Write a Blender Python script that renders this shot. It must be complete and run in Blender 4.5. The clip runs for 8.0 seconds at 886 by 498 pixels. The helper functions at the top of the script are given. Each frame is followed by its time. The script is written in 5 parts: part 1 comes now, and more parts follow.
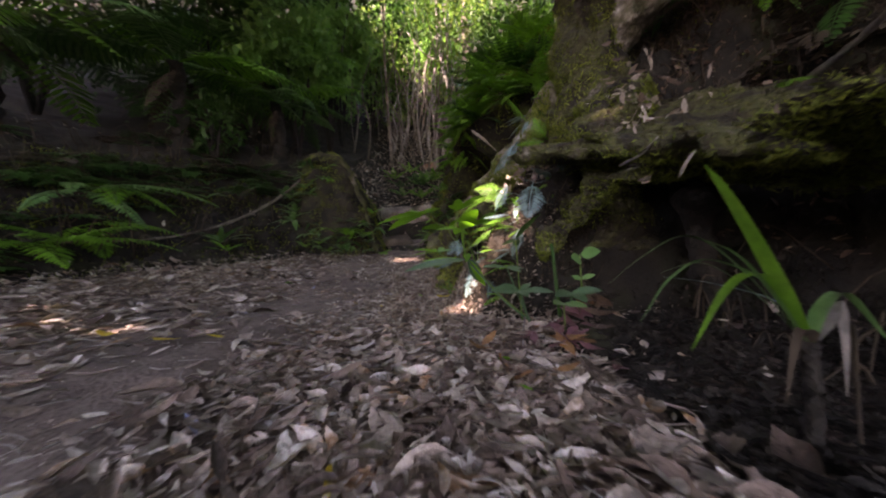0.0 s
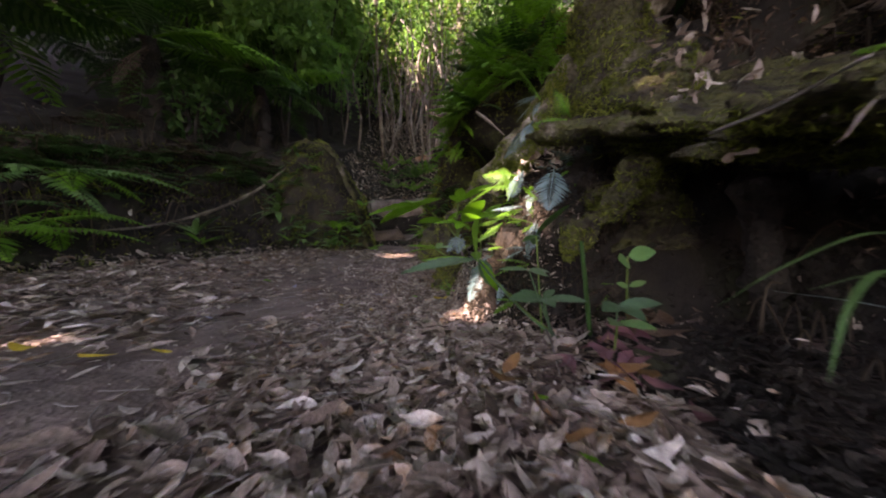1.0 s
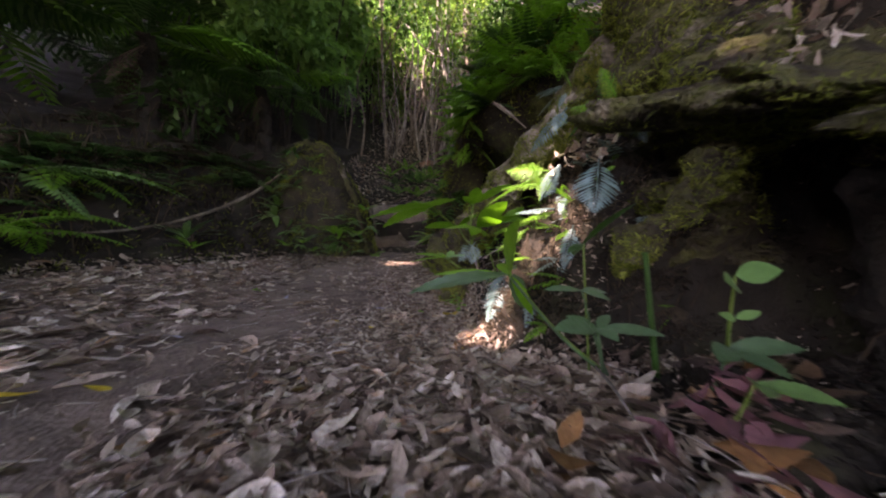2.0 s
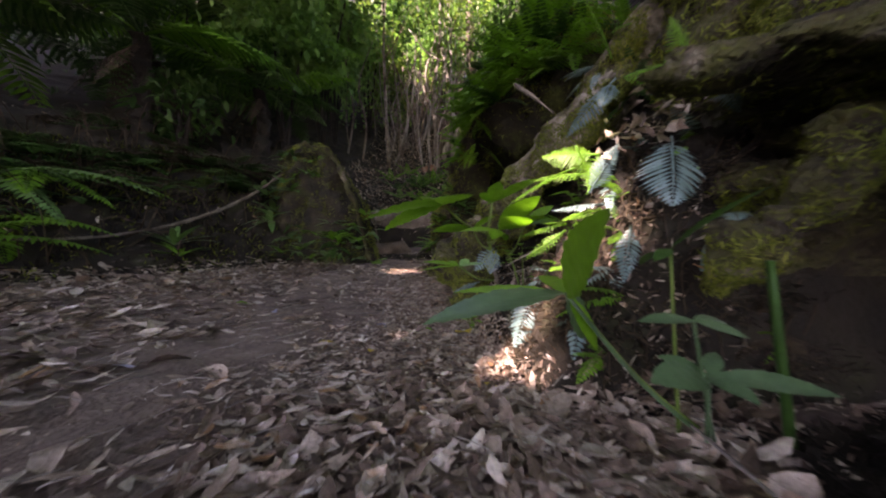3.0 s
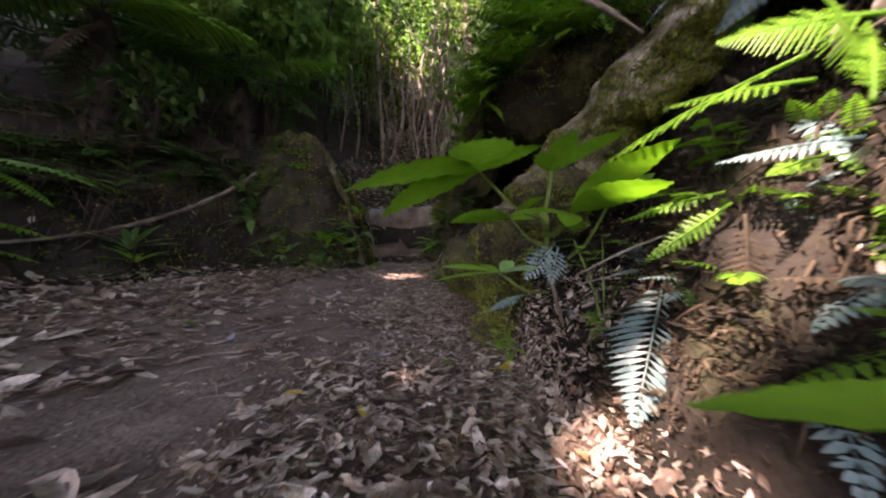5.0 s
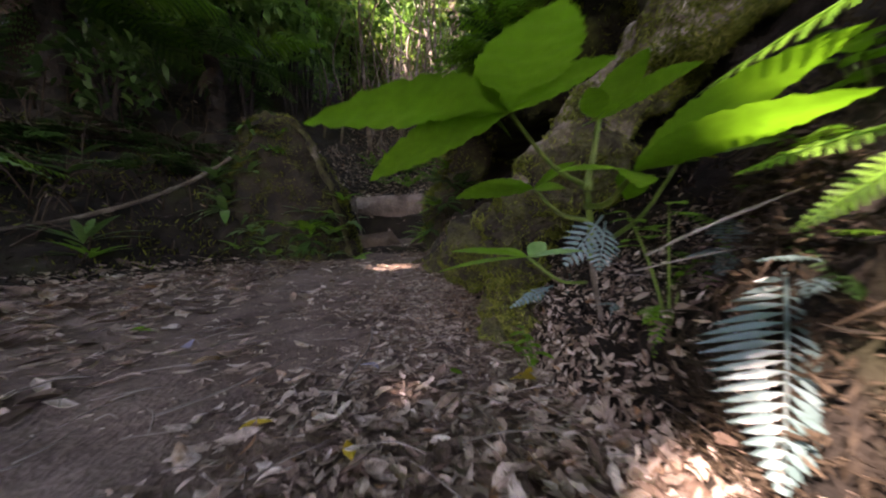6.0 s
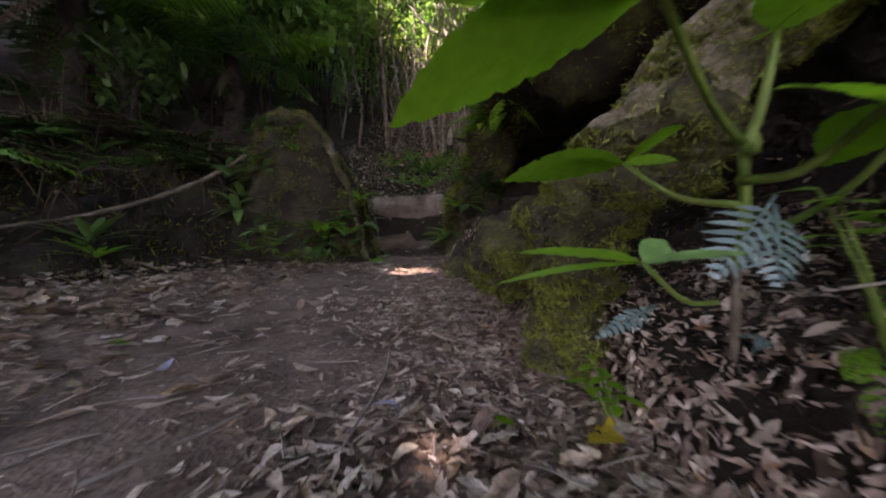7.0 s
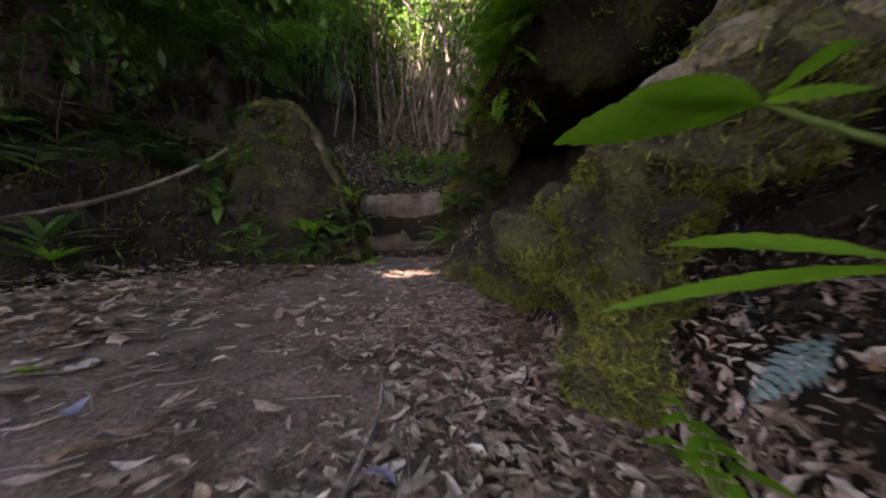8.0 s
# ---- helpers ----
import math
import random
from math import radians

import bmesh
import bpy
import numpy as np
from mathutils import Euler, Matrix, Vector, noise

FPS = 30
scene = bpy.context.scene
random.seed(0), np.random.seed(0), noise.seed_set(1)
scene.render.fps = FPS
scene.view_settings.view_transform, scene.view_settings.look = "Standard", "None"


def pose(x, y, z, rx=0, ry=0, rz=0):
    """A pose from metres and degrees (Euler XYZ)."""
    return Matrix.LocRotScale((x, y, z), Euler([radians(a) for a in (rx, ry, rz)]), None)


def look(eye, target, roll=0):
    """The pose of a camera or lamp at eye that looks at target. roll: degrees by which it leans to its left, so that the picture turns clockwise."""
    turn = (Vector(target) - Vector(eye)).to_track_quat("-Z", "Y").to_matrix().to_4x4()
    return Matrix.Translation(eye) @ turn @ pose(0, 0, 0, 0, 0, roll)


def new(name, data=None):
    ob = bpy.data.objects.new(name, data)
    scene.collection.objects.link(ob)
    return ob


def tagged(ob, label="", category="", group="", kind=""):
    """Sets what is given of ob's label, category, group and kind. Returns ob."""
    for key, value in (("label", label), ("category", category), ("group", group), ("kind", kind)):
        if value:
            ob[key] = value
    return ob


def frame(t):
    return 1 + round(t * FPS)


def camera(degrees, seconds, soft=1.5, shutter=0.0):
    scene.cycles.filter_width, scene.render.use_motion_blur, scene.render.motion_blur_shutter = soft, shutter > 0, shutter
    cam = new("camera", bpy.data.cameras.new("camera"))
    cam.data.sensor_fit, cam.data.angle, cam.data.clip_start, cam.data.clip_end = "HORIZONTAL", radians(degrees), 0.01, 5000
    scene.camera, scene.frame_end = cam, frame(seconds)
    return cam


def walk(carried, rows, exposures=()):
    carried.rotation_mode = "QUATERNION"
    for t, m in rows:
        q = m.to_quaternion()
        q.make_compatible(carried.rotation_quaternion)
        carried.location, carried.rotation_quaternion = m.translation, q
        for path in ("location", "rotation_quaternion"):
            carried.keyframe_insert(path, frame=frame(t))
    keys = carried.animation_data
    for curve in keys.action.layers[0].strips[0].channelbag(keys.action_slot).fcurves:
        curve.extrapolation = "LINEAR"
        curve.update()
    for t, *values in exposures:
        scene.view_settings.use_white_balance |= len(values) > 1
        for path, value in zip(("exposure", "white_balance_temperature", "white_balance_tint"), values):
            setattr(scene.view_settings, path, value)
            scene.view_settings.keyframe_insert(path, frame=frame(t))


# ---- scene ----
cam = camera(107.6, 8.0, soft=2.1, shutter=0.75)
METRES, EYE, TILT, LEAN, TURN = 1.768, 0.35, 0.0, 0.0, 0.0
ROWS = [
    (0.0, 0.0, 0.0, 0.0, -0.03, -0.66, 2.33),
    (0.5, -0.0135, 0.067, 0.0008, -1.38, -1.36, 2.08),
    (1.0, -0.0244, 0.1258, 0.0021, -1.72, -1.54, 1.58),
    (1.5, -0.0352, 0.1857, 0.0037, -1.6, -1.05, 1.0),
    (3.0, -0.0658, 0.3795, 0.0052, -1.08, 0.87, 1.05),
    (3.5, -0.0764, 0.4391, 0.0053, -0.97, 1.18, 1.13),
    (4.0, -0.0858, 0.4998, 0.0052, -1.71, 1.66, 1.5),
    (4.5, -0.0985, 0.57, 0.0052, -1.11, 1.84, 1.49),
    (6.0, -0.128, 0.7453, -0.0054, -3.74, -0.51, 2.98),
    (6.5, -0.1397, 0.8119, -0.0079, -2.03, -0.11, 2.89),
    (7.0, -0.1491, 0.8698, -0.0079, -0.84, 0.27, 2.46),
    (7.5, -0.1573, 0.9272, -0.0085, -1.56, 0.41, 2.38),
    (8.0, -0.165, 0.9856, -0.0103, -1.79, 0.46, 2.67),
]
STOPS, KELVIN, TINT = 3.77, 8000, 37
walk(cam, [(t, pose(0, 0, EYE, TILT, LEAN, TURN) @ pose(METRES * x, METRES * y, METRES * z, 90 + pitch, roll, yaw)) for t, x, y, z, yaw, pitch, roll in ROWS],
     exposures=[(0.0, STOPS, KELVIN, TINT), (8.0, STOPS, KELVIN, TINT)])

# ---------------------------------------------------------------- world and sun
TO_SUN = Vector((-0.5, -0.42, 0.8)).normalized()
world = bpy.data.worlds.new("forest_sky")
scene.world = world
world.use_nodes = True
wn = world.node_tree.nodes
sky = wn.new("ShaderNodeTexSky")
sky.sky_type, sky.sun_disc = "NISHITA", False
sky.sun_elevation = math.asin(TO_SUN.z)
sky.sun_rotation = math.atan2(TO_SUN.x, TO_SUN.y)
wn["Background"].inputs["Strength"].default_value = 0.13
world.node_tree.links.new(sky.outputs[0], wn["Background"].inputs["Color"])
sun_data = bpy.data.lights.new("sun", "SUN")
sun_data.energy, sun_data.angle, sun_data.color = 3.1, radians(0.53), (1.0, 0.95, 0.88)
sun = new("sun", sun_data)
sun.matrix_world = look(tuple(TO_SUN * 30), (0, 0, 0))

# ---------------------------------------------------------------- materials


def material(name, stops, scale=6.0, rough=0.8, bump=0.4, fine=60.0, glow=0.0, island=0.0, spec=0.3, bump_depth=0.01, mix=0.35):
    """A procedural surface: a ramp of colours driven by coarse noise (and by each loose piece), fine grain and relief; glow: share of light that shines through."""
    m = bpy.data.materials.new(name)
    m.use_nodes = True
    nt = m.node_tree
    n, l = nt.nodes, nt.links
    bsdf = n["Principled BSDF"]
    co = n.new("ShaderNodeTexCoord")
    big = n.new("ShaderNodeTexNoise")
    big.inputs["Scale"].default_value, big.inputs["Detail"].default_value, big.inputs["Roughness"].default_value = scale, 6, 0.65
    l.new(co.outputs["Object"], big.inputs["Vector"])
    small = n.new("ShaderNodeTexNoise")
    small.inputs["Scale"].default_value, small.inputs["Detail"].default_value = fine, 5
    l.new(co.outputs["Object"], small.inputs["Vector"])
    spread = n.new("ShaderNodeMapRange")
    spread.inputs["From Min"].default_value, spread.inputs["From Max"].default_value = 0.3, 0.7
    l.new(big.outputs["Fac"], spread.inputs["Value"])
    drive = spread.outputs["Result"]
    if island:
        geo = n.new("ShaderNodeNewGeometry")
        blend = n.new("ShaderNodeMix")
        blend.inputs[0].default_value = island
        l.new(drive, blend.inputs[2])
        l.new(geo.outputs["Random Per Island"], blend.inputs[3])
        drive = blend.outputs[0]
    ramp = n.new("ShaderNodeValToRGB")
    e = ramp.color_ramp.elements
    for i, (p, c) in enumerate(stops):
        s = e[i] if i < 2 else e.new(p)
        s.position, s.color = p, (*c, 1)
    l.new(drive, ramp.inputs["Fac"])
    grain = n.new("ShaderNodeMix")
    grain.data_type, grain.blend_type = "RGBA", "OVERLAY"
    grain.inputs[0].default_value = mix
    l.new(ramp.outputs["Color"], grain.inputs[6])
    l.new(small.outputs["Fac"], grain.inputs[7])
    l.new(grain.outputs[2], bsdf.inputs["Base Color"])
    bsdf.inputs["Roughness"].default_value = rough
    bsdf.inputs["Specular IOR Level"].default_value = spec
    if bump:
        b = n.new("ShaderNodeBump")
        b.inputs["Strength"].default_value, b.inputs["Distance"].default_value = bump, bump_depth
        l.new(small.outputs["Fac"], b.inputs["Height"])
        l.new(b.outputs["Normal"], bsdf.inputs["Normal"])
    if glow:
        tr = n.new("ShaderNodeBsdfTranslucent")
        warm = n.new("ShaderNodeMix")
        warm.data_type, warm.blend_type = "RGBA", "MULTIPLY"
        warm.inputs[0].default_value = 1.0
        warm.inputs[7].default_value = (1.1, 1.28, 0.75, 1)
        l.new(grain.outputs[2], warm.inputs[6])
        l.new(warm.outputs[2], tr.inputs["Color"])
        ms = n.new("ShaderNodeMixShader")
        ms.inputs[0].default_value = glow
        l.new(bsdf.outputs[0], ms.inputs[1])
        l.new(tr.outputs[0], ms.inputs[2])
        l.new(ms.outputs[0], n["Material Output"].inputs["Surface"])
    return m


def ground_material():
    """Trodden soil where the sheet lies flat; mossy root-bound earth on steep banks, darkened in colour to stand in for
    shade.
    """
    m = material("soil", [(0, (0.075, 0.054, 0.045)), (0.5, (0.155, 0.114, 0.095)), (1, (0.235, 0.18, 0.154))], scale=3.5, rough=0.92, bump=0.7, fine=70, bump_depth=0.012, mix=0.6)
    n, l = m.node_tree.nodes, m.node_tree.links
    bsdf = n["Principled BSDF"]
    flat_colour = bsdf.inputs["Base Color"].links[0].from_socket
    co = n.new("ShaderNodeTexCoord")
    nz = n.new("ShaderNodeTexNoise")
    nz.inputs["Scale"].default_value, nz.inputs["Detail"].default_value = 5.5, 8
    l.new(co.outputs["Object"], nz.inputs["Vector"])
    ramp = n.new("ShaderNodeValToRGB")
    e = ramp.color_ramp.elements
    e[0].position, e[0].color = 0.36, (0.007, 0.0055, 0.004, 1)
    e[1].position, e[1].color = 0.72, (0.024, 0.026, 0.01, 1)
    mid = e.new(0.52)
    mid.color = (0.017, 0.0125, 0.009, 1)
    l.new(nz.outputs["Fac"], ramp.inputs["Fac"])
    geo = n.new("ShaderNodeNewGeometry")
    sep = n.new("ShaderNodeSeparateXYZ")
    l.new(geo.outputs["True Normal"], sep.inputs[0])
    # steepness mask: bank shade goes into the colour here
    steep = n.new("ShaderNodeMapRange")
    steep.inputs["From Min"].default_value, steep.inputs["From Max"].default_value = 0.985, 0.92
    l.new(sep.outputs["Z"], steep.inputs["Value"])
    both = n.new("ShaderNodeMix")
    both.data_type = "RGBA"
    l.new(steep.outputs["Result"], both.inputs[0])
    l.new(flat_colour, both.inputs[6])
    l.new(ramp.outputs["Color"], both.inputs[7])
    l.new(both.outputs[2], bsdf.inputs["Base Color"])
    return m


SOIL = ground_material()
EARTH = material("packed_earth", [(0, (0.05, 0.036, 0.026)), (0.5, (0.11, 0.08, 0.058)), (1, (0.17, 0.13, 0.1))], scale=4, rough=0.95, bump=0.8, fine=45, bump_depth=0.02, mix=0.6)
STEP = material("worn_earth", [(0, (0.05, 0.038, 0.032)), (0.45, (0.15, 0.118, 0.1)), (1, (0.34, 0.285, 0.25))], scale=3, rough=0.9, bump=0.7, fine=40, bump_depth=0.02, mix=0.6)
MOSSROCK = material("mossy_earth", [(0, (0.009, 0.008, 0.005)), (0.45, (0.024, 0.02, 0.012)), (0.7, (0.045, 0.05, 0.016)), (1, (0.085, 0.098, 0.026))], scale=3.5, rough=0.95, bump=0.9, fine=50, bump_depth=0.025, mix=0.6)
MOSS = material("mossy_bark", [(0, (0.012, 0.01, 0.007)), (0.3, (0.038, 0.03, 0.02)), (0.5, (0.064, 0.058, 0.025)), (0.7, (0.082, 0.085, 0.026)), (0.85, (0.14, 0.12, 0.085)), (1, (0.26, 0.22, 0.17))], scale=7, rough=0.95, bump=1.0, fine=70, bump_depth=0.045, mix=0.75)
# pale bark, lightened further for the light falling on the upper root
ROOTBARK = material("lit_root_bark", [(0, (0.025, 0.022, 0.013)), (0.3, (0.08, 0.075, 0.035)), (0.48, (0.14, 0.118, 0.08)), (0.68, (0.26, 0.22, 0.175)), (0.88, (0.42, 0.37, 0.31)), (1, (0.13, 0.135, 0.05))], scale=9, rough=0.9, bump=1.0, fine=45, bump_depth=0.03, mix=0.7)
TUFT = material("moss_tuft", [(0, (0.03, 0.035, 0.009)), (0.4, (0.105, 0.125, 0.023)), (0.75, (0.22, 0.245, 0.046)), (1, (0.38, 0.35, 0.12))], scale=5, rough=0.9, bump=0, glow=0.3, island=0.6)
REDEARTH = material("red_earth", [(0, (0.12, 0.06, 0.035)), (0.5, (0.24, 0.13, 0.085)), (1, (0.38, 0.26, 0.19))], scale=5, rough=0.95, bump=0.8, fine=40, bump_depth=0.02, mix=0.6)
BARK = material("bark", [(0, (0.045, 0.034, 0.026)), (0.5, (0.13, 0.105, 0.08)), (1, (0.26, 0.22, 0.18))], scale=6, rough=0.9, bump=0.9, fine=35, bump_depth=0.02, mix=0.6)
# dark bark of tree ferns; also paints the shade inside the hollow
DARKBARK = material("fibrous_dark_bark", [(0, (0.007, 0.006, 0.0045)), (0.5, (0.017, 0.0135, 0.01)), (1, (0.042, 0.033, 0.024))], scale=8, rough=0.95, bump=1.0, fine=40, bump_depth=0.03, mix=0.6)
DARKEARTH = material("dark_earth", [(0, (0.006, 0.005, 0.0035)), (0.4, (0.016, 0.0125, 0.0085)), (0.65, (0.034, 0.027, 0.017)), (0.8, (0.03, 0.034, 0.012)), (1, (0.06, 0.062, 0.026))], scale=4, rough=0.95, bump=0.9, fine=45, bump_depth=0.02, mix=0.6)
PALE = material("pale_bark", [(0, (0.2, 0.16, 0.13)), (0.5, (0.38, 0.33, 0.29)), (1, (0.6, 0.56, 0.52))], scale=7, rough=0.85, bump=0.7, fine=40, mix=0.5)
TWIG = material("grey_twig", [(0, (0.1, 0.085, 0.075)), (0.5, (0.2, 0.175, 0.155)), (1, (0.33, 0.3, 0.27))], scale=8, rough=0.8, bump=0.6, fine=60, mix=0.5)
LITTER = material("dead_leaf", [(0, (0.045, 0.03, 0.023)), (0.2, (0.13, 0.086, 0.066)), (0.42, (0.235, 0.168, 0.133)), (0.6, (0.35, 0.27, 0.224)), (0.75, (0.47, 0.385, 0.335)), (0.84, (0.6, 0.525, 0.475)), (0.93, (0.32, 0.17, 0.085)), (1, (0.17, 0.08, 0.045))],
                  scale=14, rough=0.55, bump=0.9, fine=90, island=0.85, glow=0.12, spec=0.4, bump_depth=0.006, mix=0.75)
RUSTLEAF = material("rusty_leaf", [(0, (0.03, 0.018, 0.011)), (0.5, (0.09, 0.054, 0.034)), (0.85, (0.19, 0.12, 0.08)), (1, (0.34, 0.26, 0.2))], scale=14, rough=0.6, bump=0.6, fine=110, island=0.9, glow=0.1, bump_depth=0.004, mix=0.6)
YELLOW = material("yellow_leaf", [(0, (0.5, 0.3, 0.03)), (0.6, (0.68, 0.47, 0.05)), (1, (0.45, 0.4, 0.08))], scale=30, rough=0.5, bump=0.3, glow=0.25, island=0.4)
AMBER = material("orange_leaf", [(0, (0.13, 0.06, 0.025)), (0.6, (0.25, 0.12, 0.05)), (1, (0.34, 0.21, 0.1))], scale=22, rough=0.6, bump=0.4, glow=0.15, island=0.6)
PURPLE = material("purple_leaf", [(0, (0.09, 0.035, 0.045)), (0.6, (0.16, 0.07, 0.08)), (1, (0.24, 0.12, 0.1))], scale=20, rough=0.55, bump=0.3, glow=0.1, island=0.6)
SLATE = material("blue_grey_leaf", [(0, (0.15, 0.15, 0.25)), (0.6, (0.25, 0.25, 0.36)), (1, (0.36, 0.35, 0.44))], scale=20, rough=0.45, bump=0.3, island=0.6)
LEAF = material("bright_leaf", [(0, (0.08, 0.205, 0.014)), (0.5, (0.125, 0.3, 0.022)), (1, (0.19, 0.4, 0.036))], scale=9, rough=0.42, bump=0.25, fine=70, glow=0.52, island=0.5, mix=0.25, bump_depth=0.003)
STEM = material("green_stem", [(0, (0.05, 0.1, 0.016)), (0.5, (0.1, 0.165, 0.03)), (1, (0.16, 0.21, 0.05))], scale=20, rough=0.5, bump=0.2, glow=0.1)
FERN = material("fern_green", [(0, (0.0517, 0.149, 0.0138)), (0.5, (0.103, 0.253, 0.023)), (1, (0.172, 0.356, 0.0403))], scale=8, rough=0.45, bump=0.2, glow=0.42, island=0.4)
BLUEFERN = material("silvery_fern", [(0, (0.05, 0.098, 0.092)), (0.5, (0.1, 0.165, 0.165)), (1, (0.185, 0.26, 0.27))], scale=8, rough=0.34, bump=0.2, glow=0.2, island=0.4, spec=0.55)
DARKFERN = material("deep_green_fern", [(0, (0.0153, 0.051, 0.0102)), (0.5, (0.0298, 0.0892, 0.017)), (1, (0.051, 0.136, 0.0298))], scale=4, rough=0.45, bump=0.2, glow=0.35, island=0.4)
DRYFERN = material("withered_fern", [(0, (0.024, 0.0165, 0.0105)), (0.5, (0.052, 0.037, 0.024)), (1, (0.1, 0.072, 0.047))], scale=6, rough=0.8, bump=0.2, glow=0.2, island=0.5)
BLADE = material("strap_leaf", [(0, (0.05, 0.13, 0.03)), (0.5, (0.09, 0.2, 0.06)), (1, (0.16, 0.27, 0.1))], scale=5, rough=0.35, bump=0.2, fine=40, glow=0.25, island=0.4)
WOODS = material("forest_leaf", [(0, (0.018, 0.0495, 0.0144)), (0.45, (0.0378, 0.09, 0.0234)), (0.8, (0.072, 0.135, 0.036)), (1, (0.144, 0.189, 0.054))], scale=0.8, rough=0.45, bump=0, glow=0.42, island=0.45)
# two brighter copies of the forest leaf, soft light and sunlight in their colour
LITWOODS = material("lit_forest_leaf", [(0, (0.055, 0.13, 0.045)), (0.5, (0.12, 0.24, 0.07)), (1, (0.23, 0.36, 0.115))], scale=1.0, rough=0.45, bump=0, glow=0.5, island=0.5)
SUNWOODS = material("sunlit_forest_leaf", [(0, (0.035, 0.08, 0.024)), (0.5, (0.085, 0.145, 0.038)), (0.85, (0.17, 0.21, 0.052)), (1, (0.3, 0.27, 0.065))], scale=1.2, rough=0.45, bump=0, glow=0.55, island=0.55)
# darker copy of the bright leaf, with the low plant's shade in its colour
DIMLEAF = material("shaded_leaf_copy", [(0, (0.04, 0.085, 0.042)), (0.5, (0.066, 0.13, 0.064)), (1, (0.11, 0.18, 0.095))], scale=9, rough=0.3, bump=0.25, fine=70, glow=0.25, island=0.4, mix=0.3, bump_depth=0.003)

# ---------------------------------------------------------------- building kit
rng = np.random.default_rng(7)


class Geo:
    """Gathers vertices and faces for one mesh."""

    def __init__(self):
        self.v, self.f = [], []

    def add(self, verts, faces):
        k = len(self.v)
        self.v.extend(tuple(p) for p in verts)
        self.f.extend(tuple(i + k for i in q) for q in faces)

    def mesh(self, name, mat, smooth=True):
        me = bpy.data.meshes.new(name)
        me.from_pydata(self.v, [], self.f)
        me.materials.append(mat)
        if smooth:
            me.polygons.foreach_set("use_smooth", [True] * len(me.polygons))
        me.update()
        return me


def part(name, geo, mat, parent=None, label=""):
    """Links what was gathered as one mesh object, under a thing or a part where one is given."""
    ob = new(name, geo.mesh(name, mat) if isinstance(geo, Geo) else geo)
    ob.parent = parent
    return tagged(ob, label)


def thing(name, x, y, z, label, category, group="", kind=""):
    """An Empty at the base of a thing; its parts are built round its own origin."""
    ob = new(name)
    ob.location = (x, y, z)
    return tagged(ob, label, category, group, kind)


def smooth_line(pts, steps):
    """Points along a Catmull-Rom curve through pts."""
    p = [np.array(q, float) for q in pts]
    p = [2 * p[0] - p[1]] + p + [2 * p[-1] - p[-2]]
    out = []
    for i in range(1, len(p) - 2):
        for s in range(steps):
            t = s / steps
            out.append(0.5 * (2 * p[i] + (p[i + 1] - p[i - 1]) * t + (2 * p[i - 1] - 5 * p[i] + 4 * p[i + 1] - p[i + 2]) * t * t
                              + (3 * p[i] - 3 * p[i + 1] + p[i + 2] - p[i - 1]) * t ** 3))
    out.append(p[-2])
    return np.array(out)


def tube(geo, pts, radii, sides=8, steps=4, rough=0.0, rough_scale=6.0, wide=1.0, ridges=0):
    """A tapered limb along a curve, capped at both ends, with an uneven skin; wide stretches it sideways."""
    line = smooth_line(pts, steps)
    rad = np.interp(np.linspace(0, len(pts) - 1, len(line)), range(len(pts)), radii)
    verts, faces = [], []
    for i, c in enumerate(line):
        d = Vector(line[min(i + 1, len(line) - 1)] - line[max(i - 1, 0)]).normalized()
        side = d.cross(Vector((0, 0, 1)))
        side = side.normalized() if side.length > 0.05 else Vector((1, 0, 0))
        up = side.cross(d).normalized()
        for k in range(sides):
            a = 2 * math.pi * k / sides
            r = rad[i] * (1 + (0.12 * math.sin(ridges * a + i * 0.3) if ridges else 0))
            out = side * (math.cos(a) * wide) + up * math.sin(a)
            p = Vector(c) + out * r
            if rough:
                p += out * (rough * (noise.noise(p * rough_scale) + 0.5 * noise.noise(p * rough_scale * 2.7) + 0.22 * noise.noise(p * rough_scale * 6.5)))
            verts.append(p)
    n = len(line)
    for i in range(n - 1):
        for k in range(sides):
            a, b = i * sides + k, i * sides + (k + 1) % sides
            faces.append((a, b, b + sides, a + sides))
    faces.append(tuple(range(sides - 1, -1, -1)))
    faces.append(tuple(range((n - 1) * sides, n * sides)))
    geo.add(verts, faces)


def axes(at, ahead, normal=(0, 0, 1), size=1.0):
    """A matrix whose Y runs ahead and whose Z leans to the normal."""
    y = Vector(ahead).normalized()
    x = y.cross(Vector(normal))
    x = x.normalized() if x.length > 1e-4 else Vector((1, 0, 0))
    z = x.cross(y)
    m = Matrix((x * size, y * size, z * size)).transposed().to_4x4()
    m.translation = at
    return m


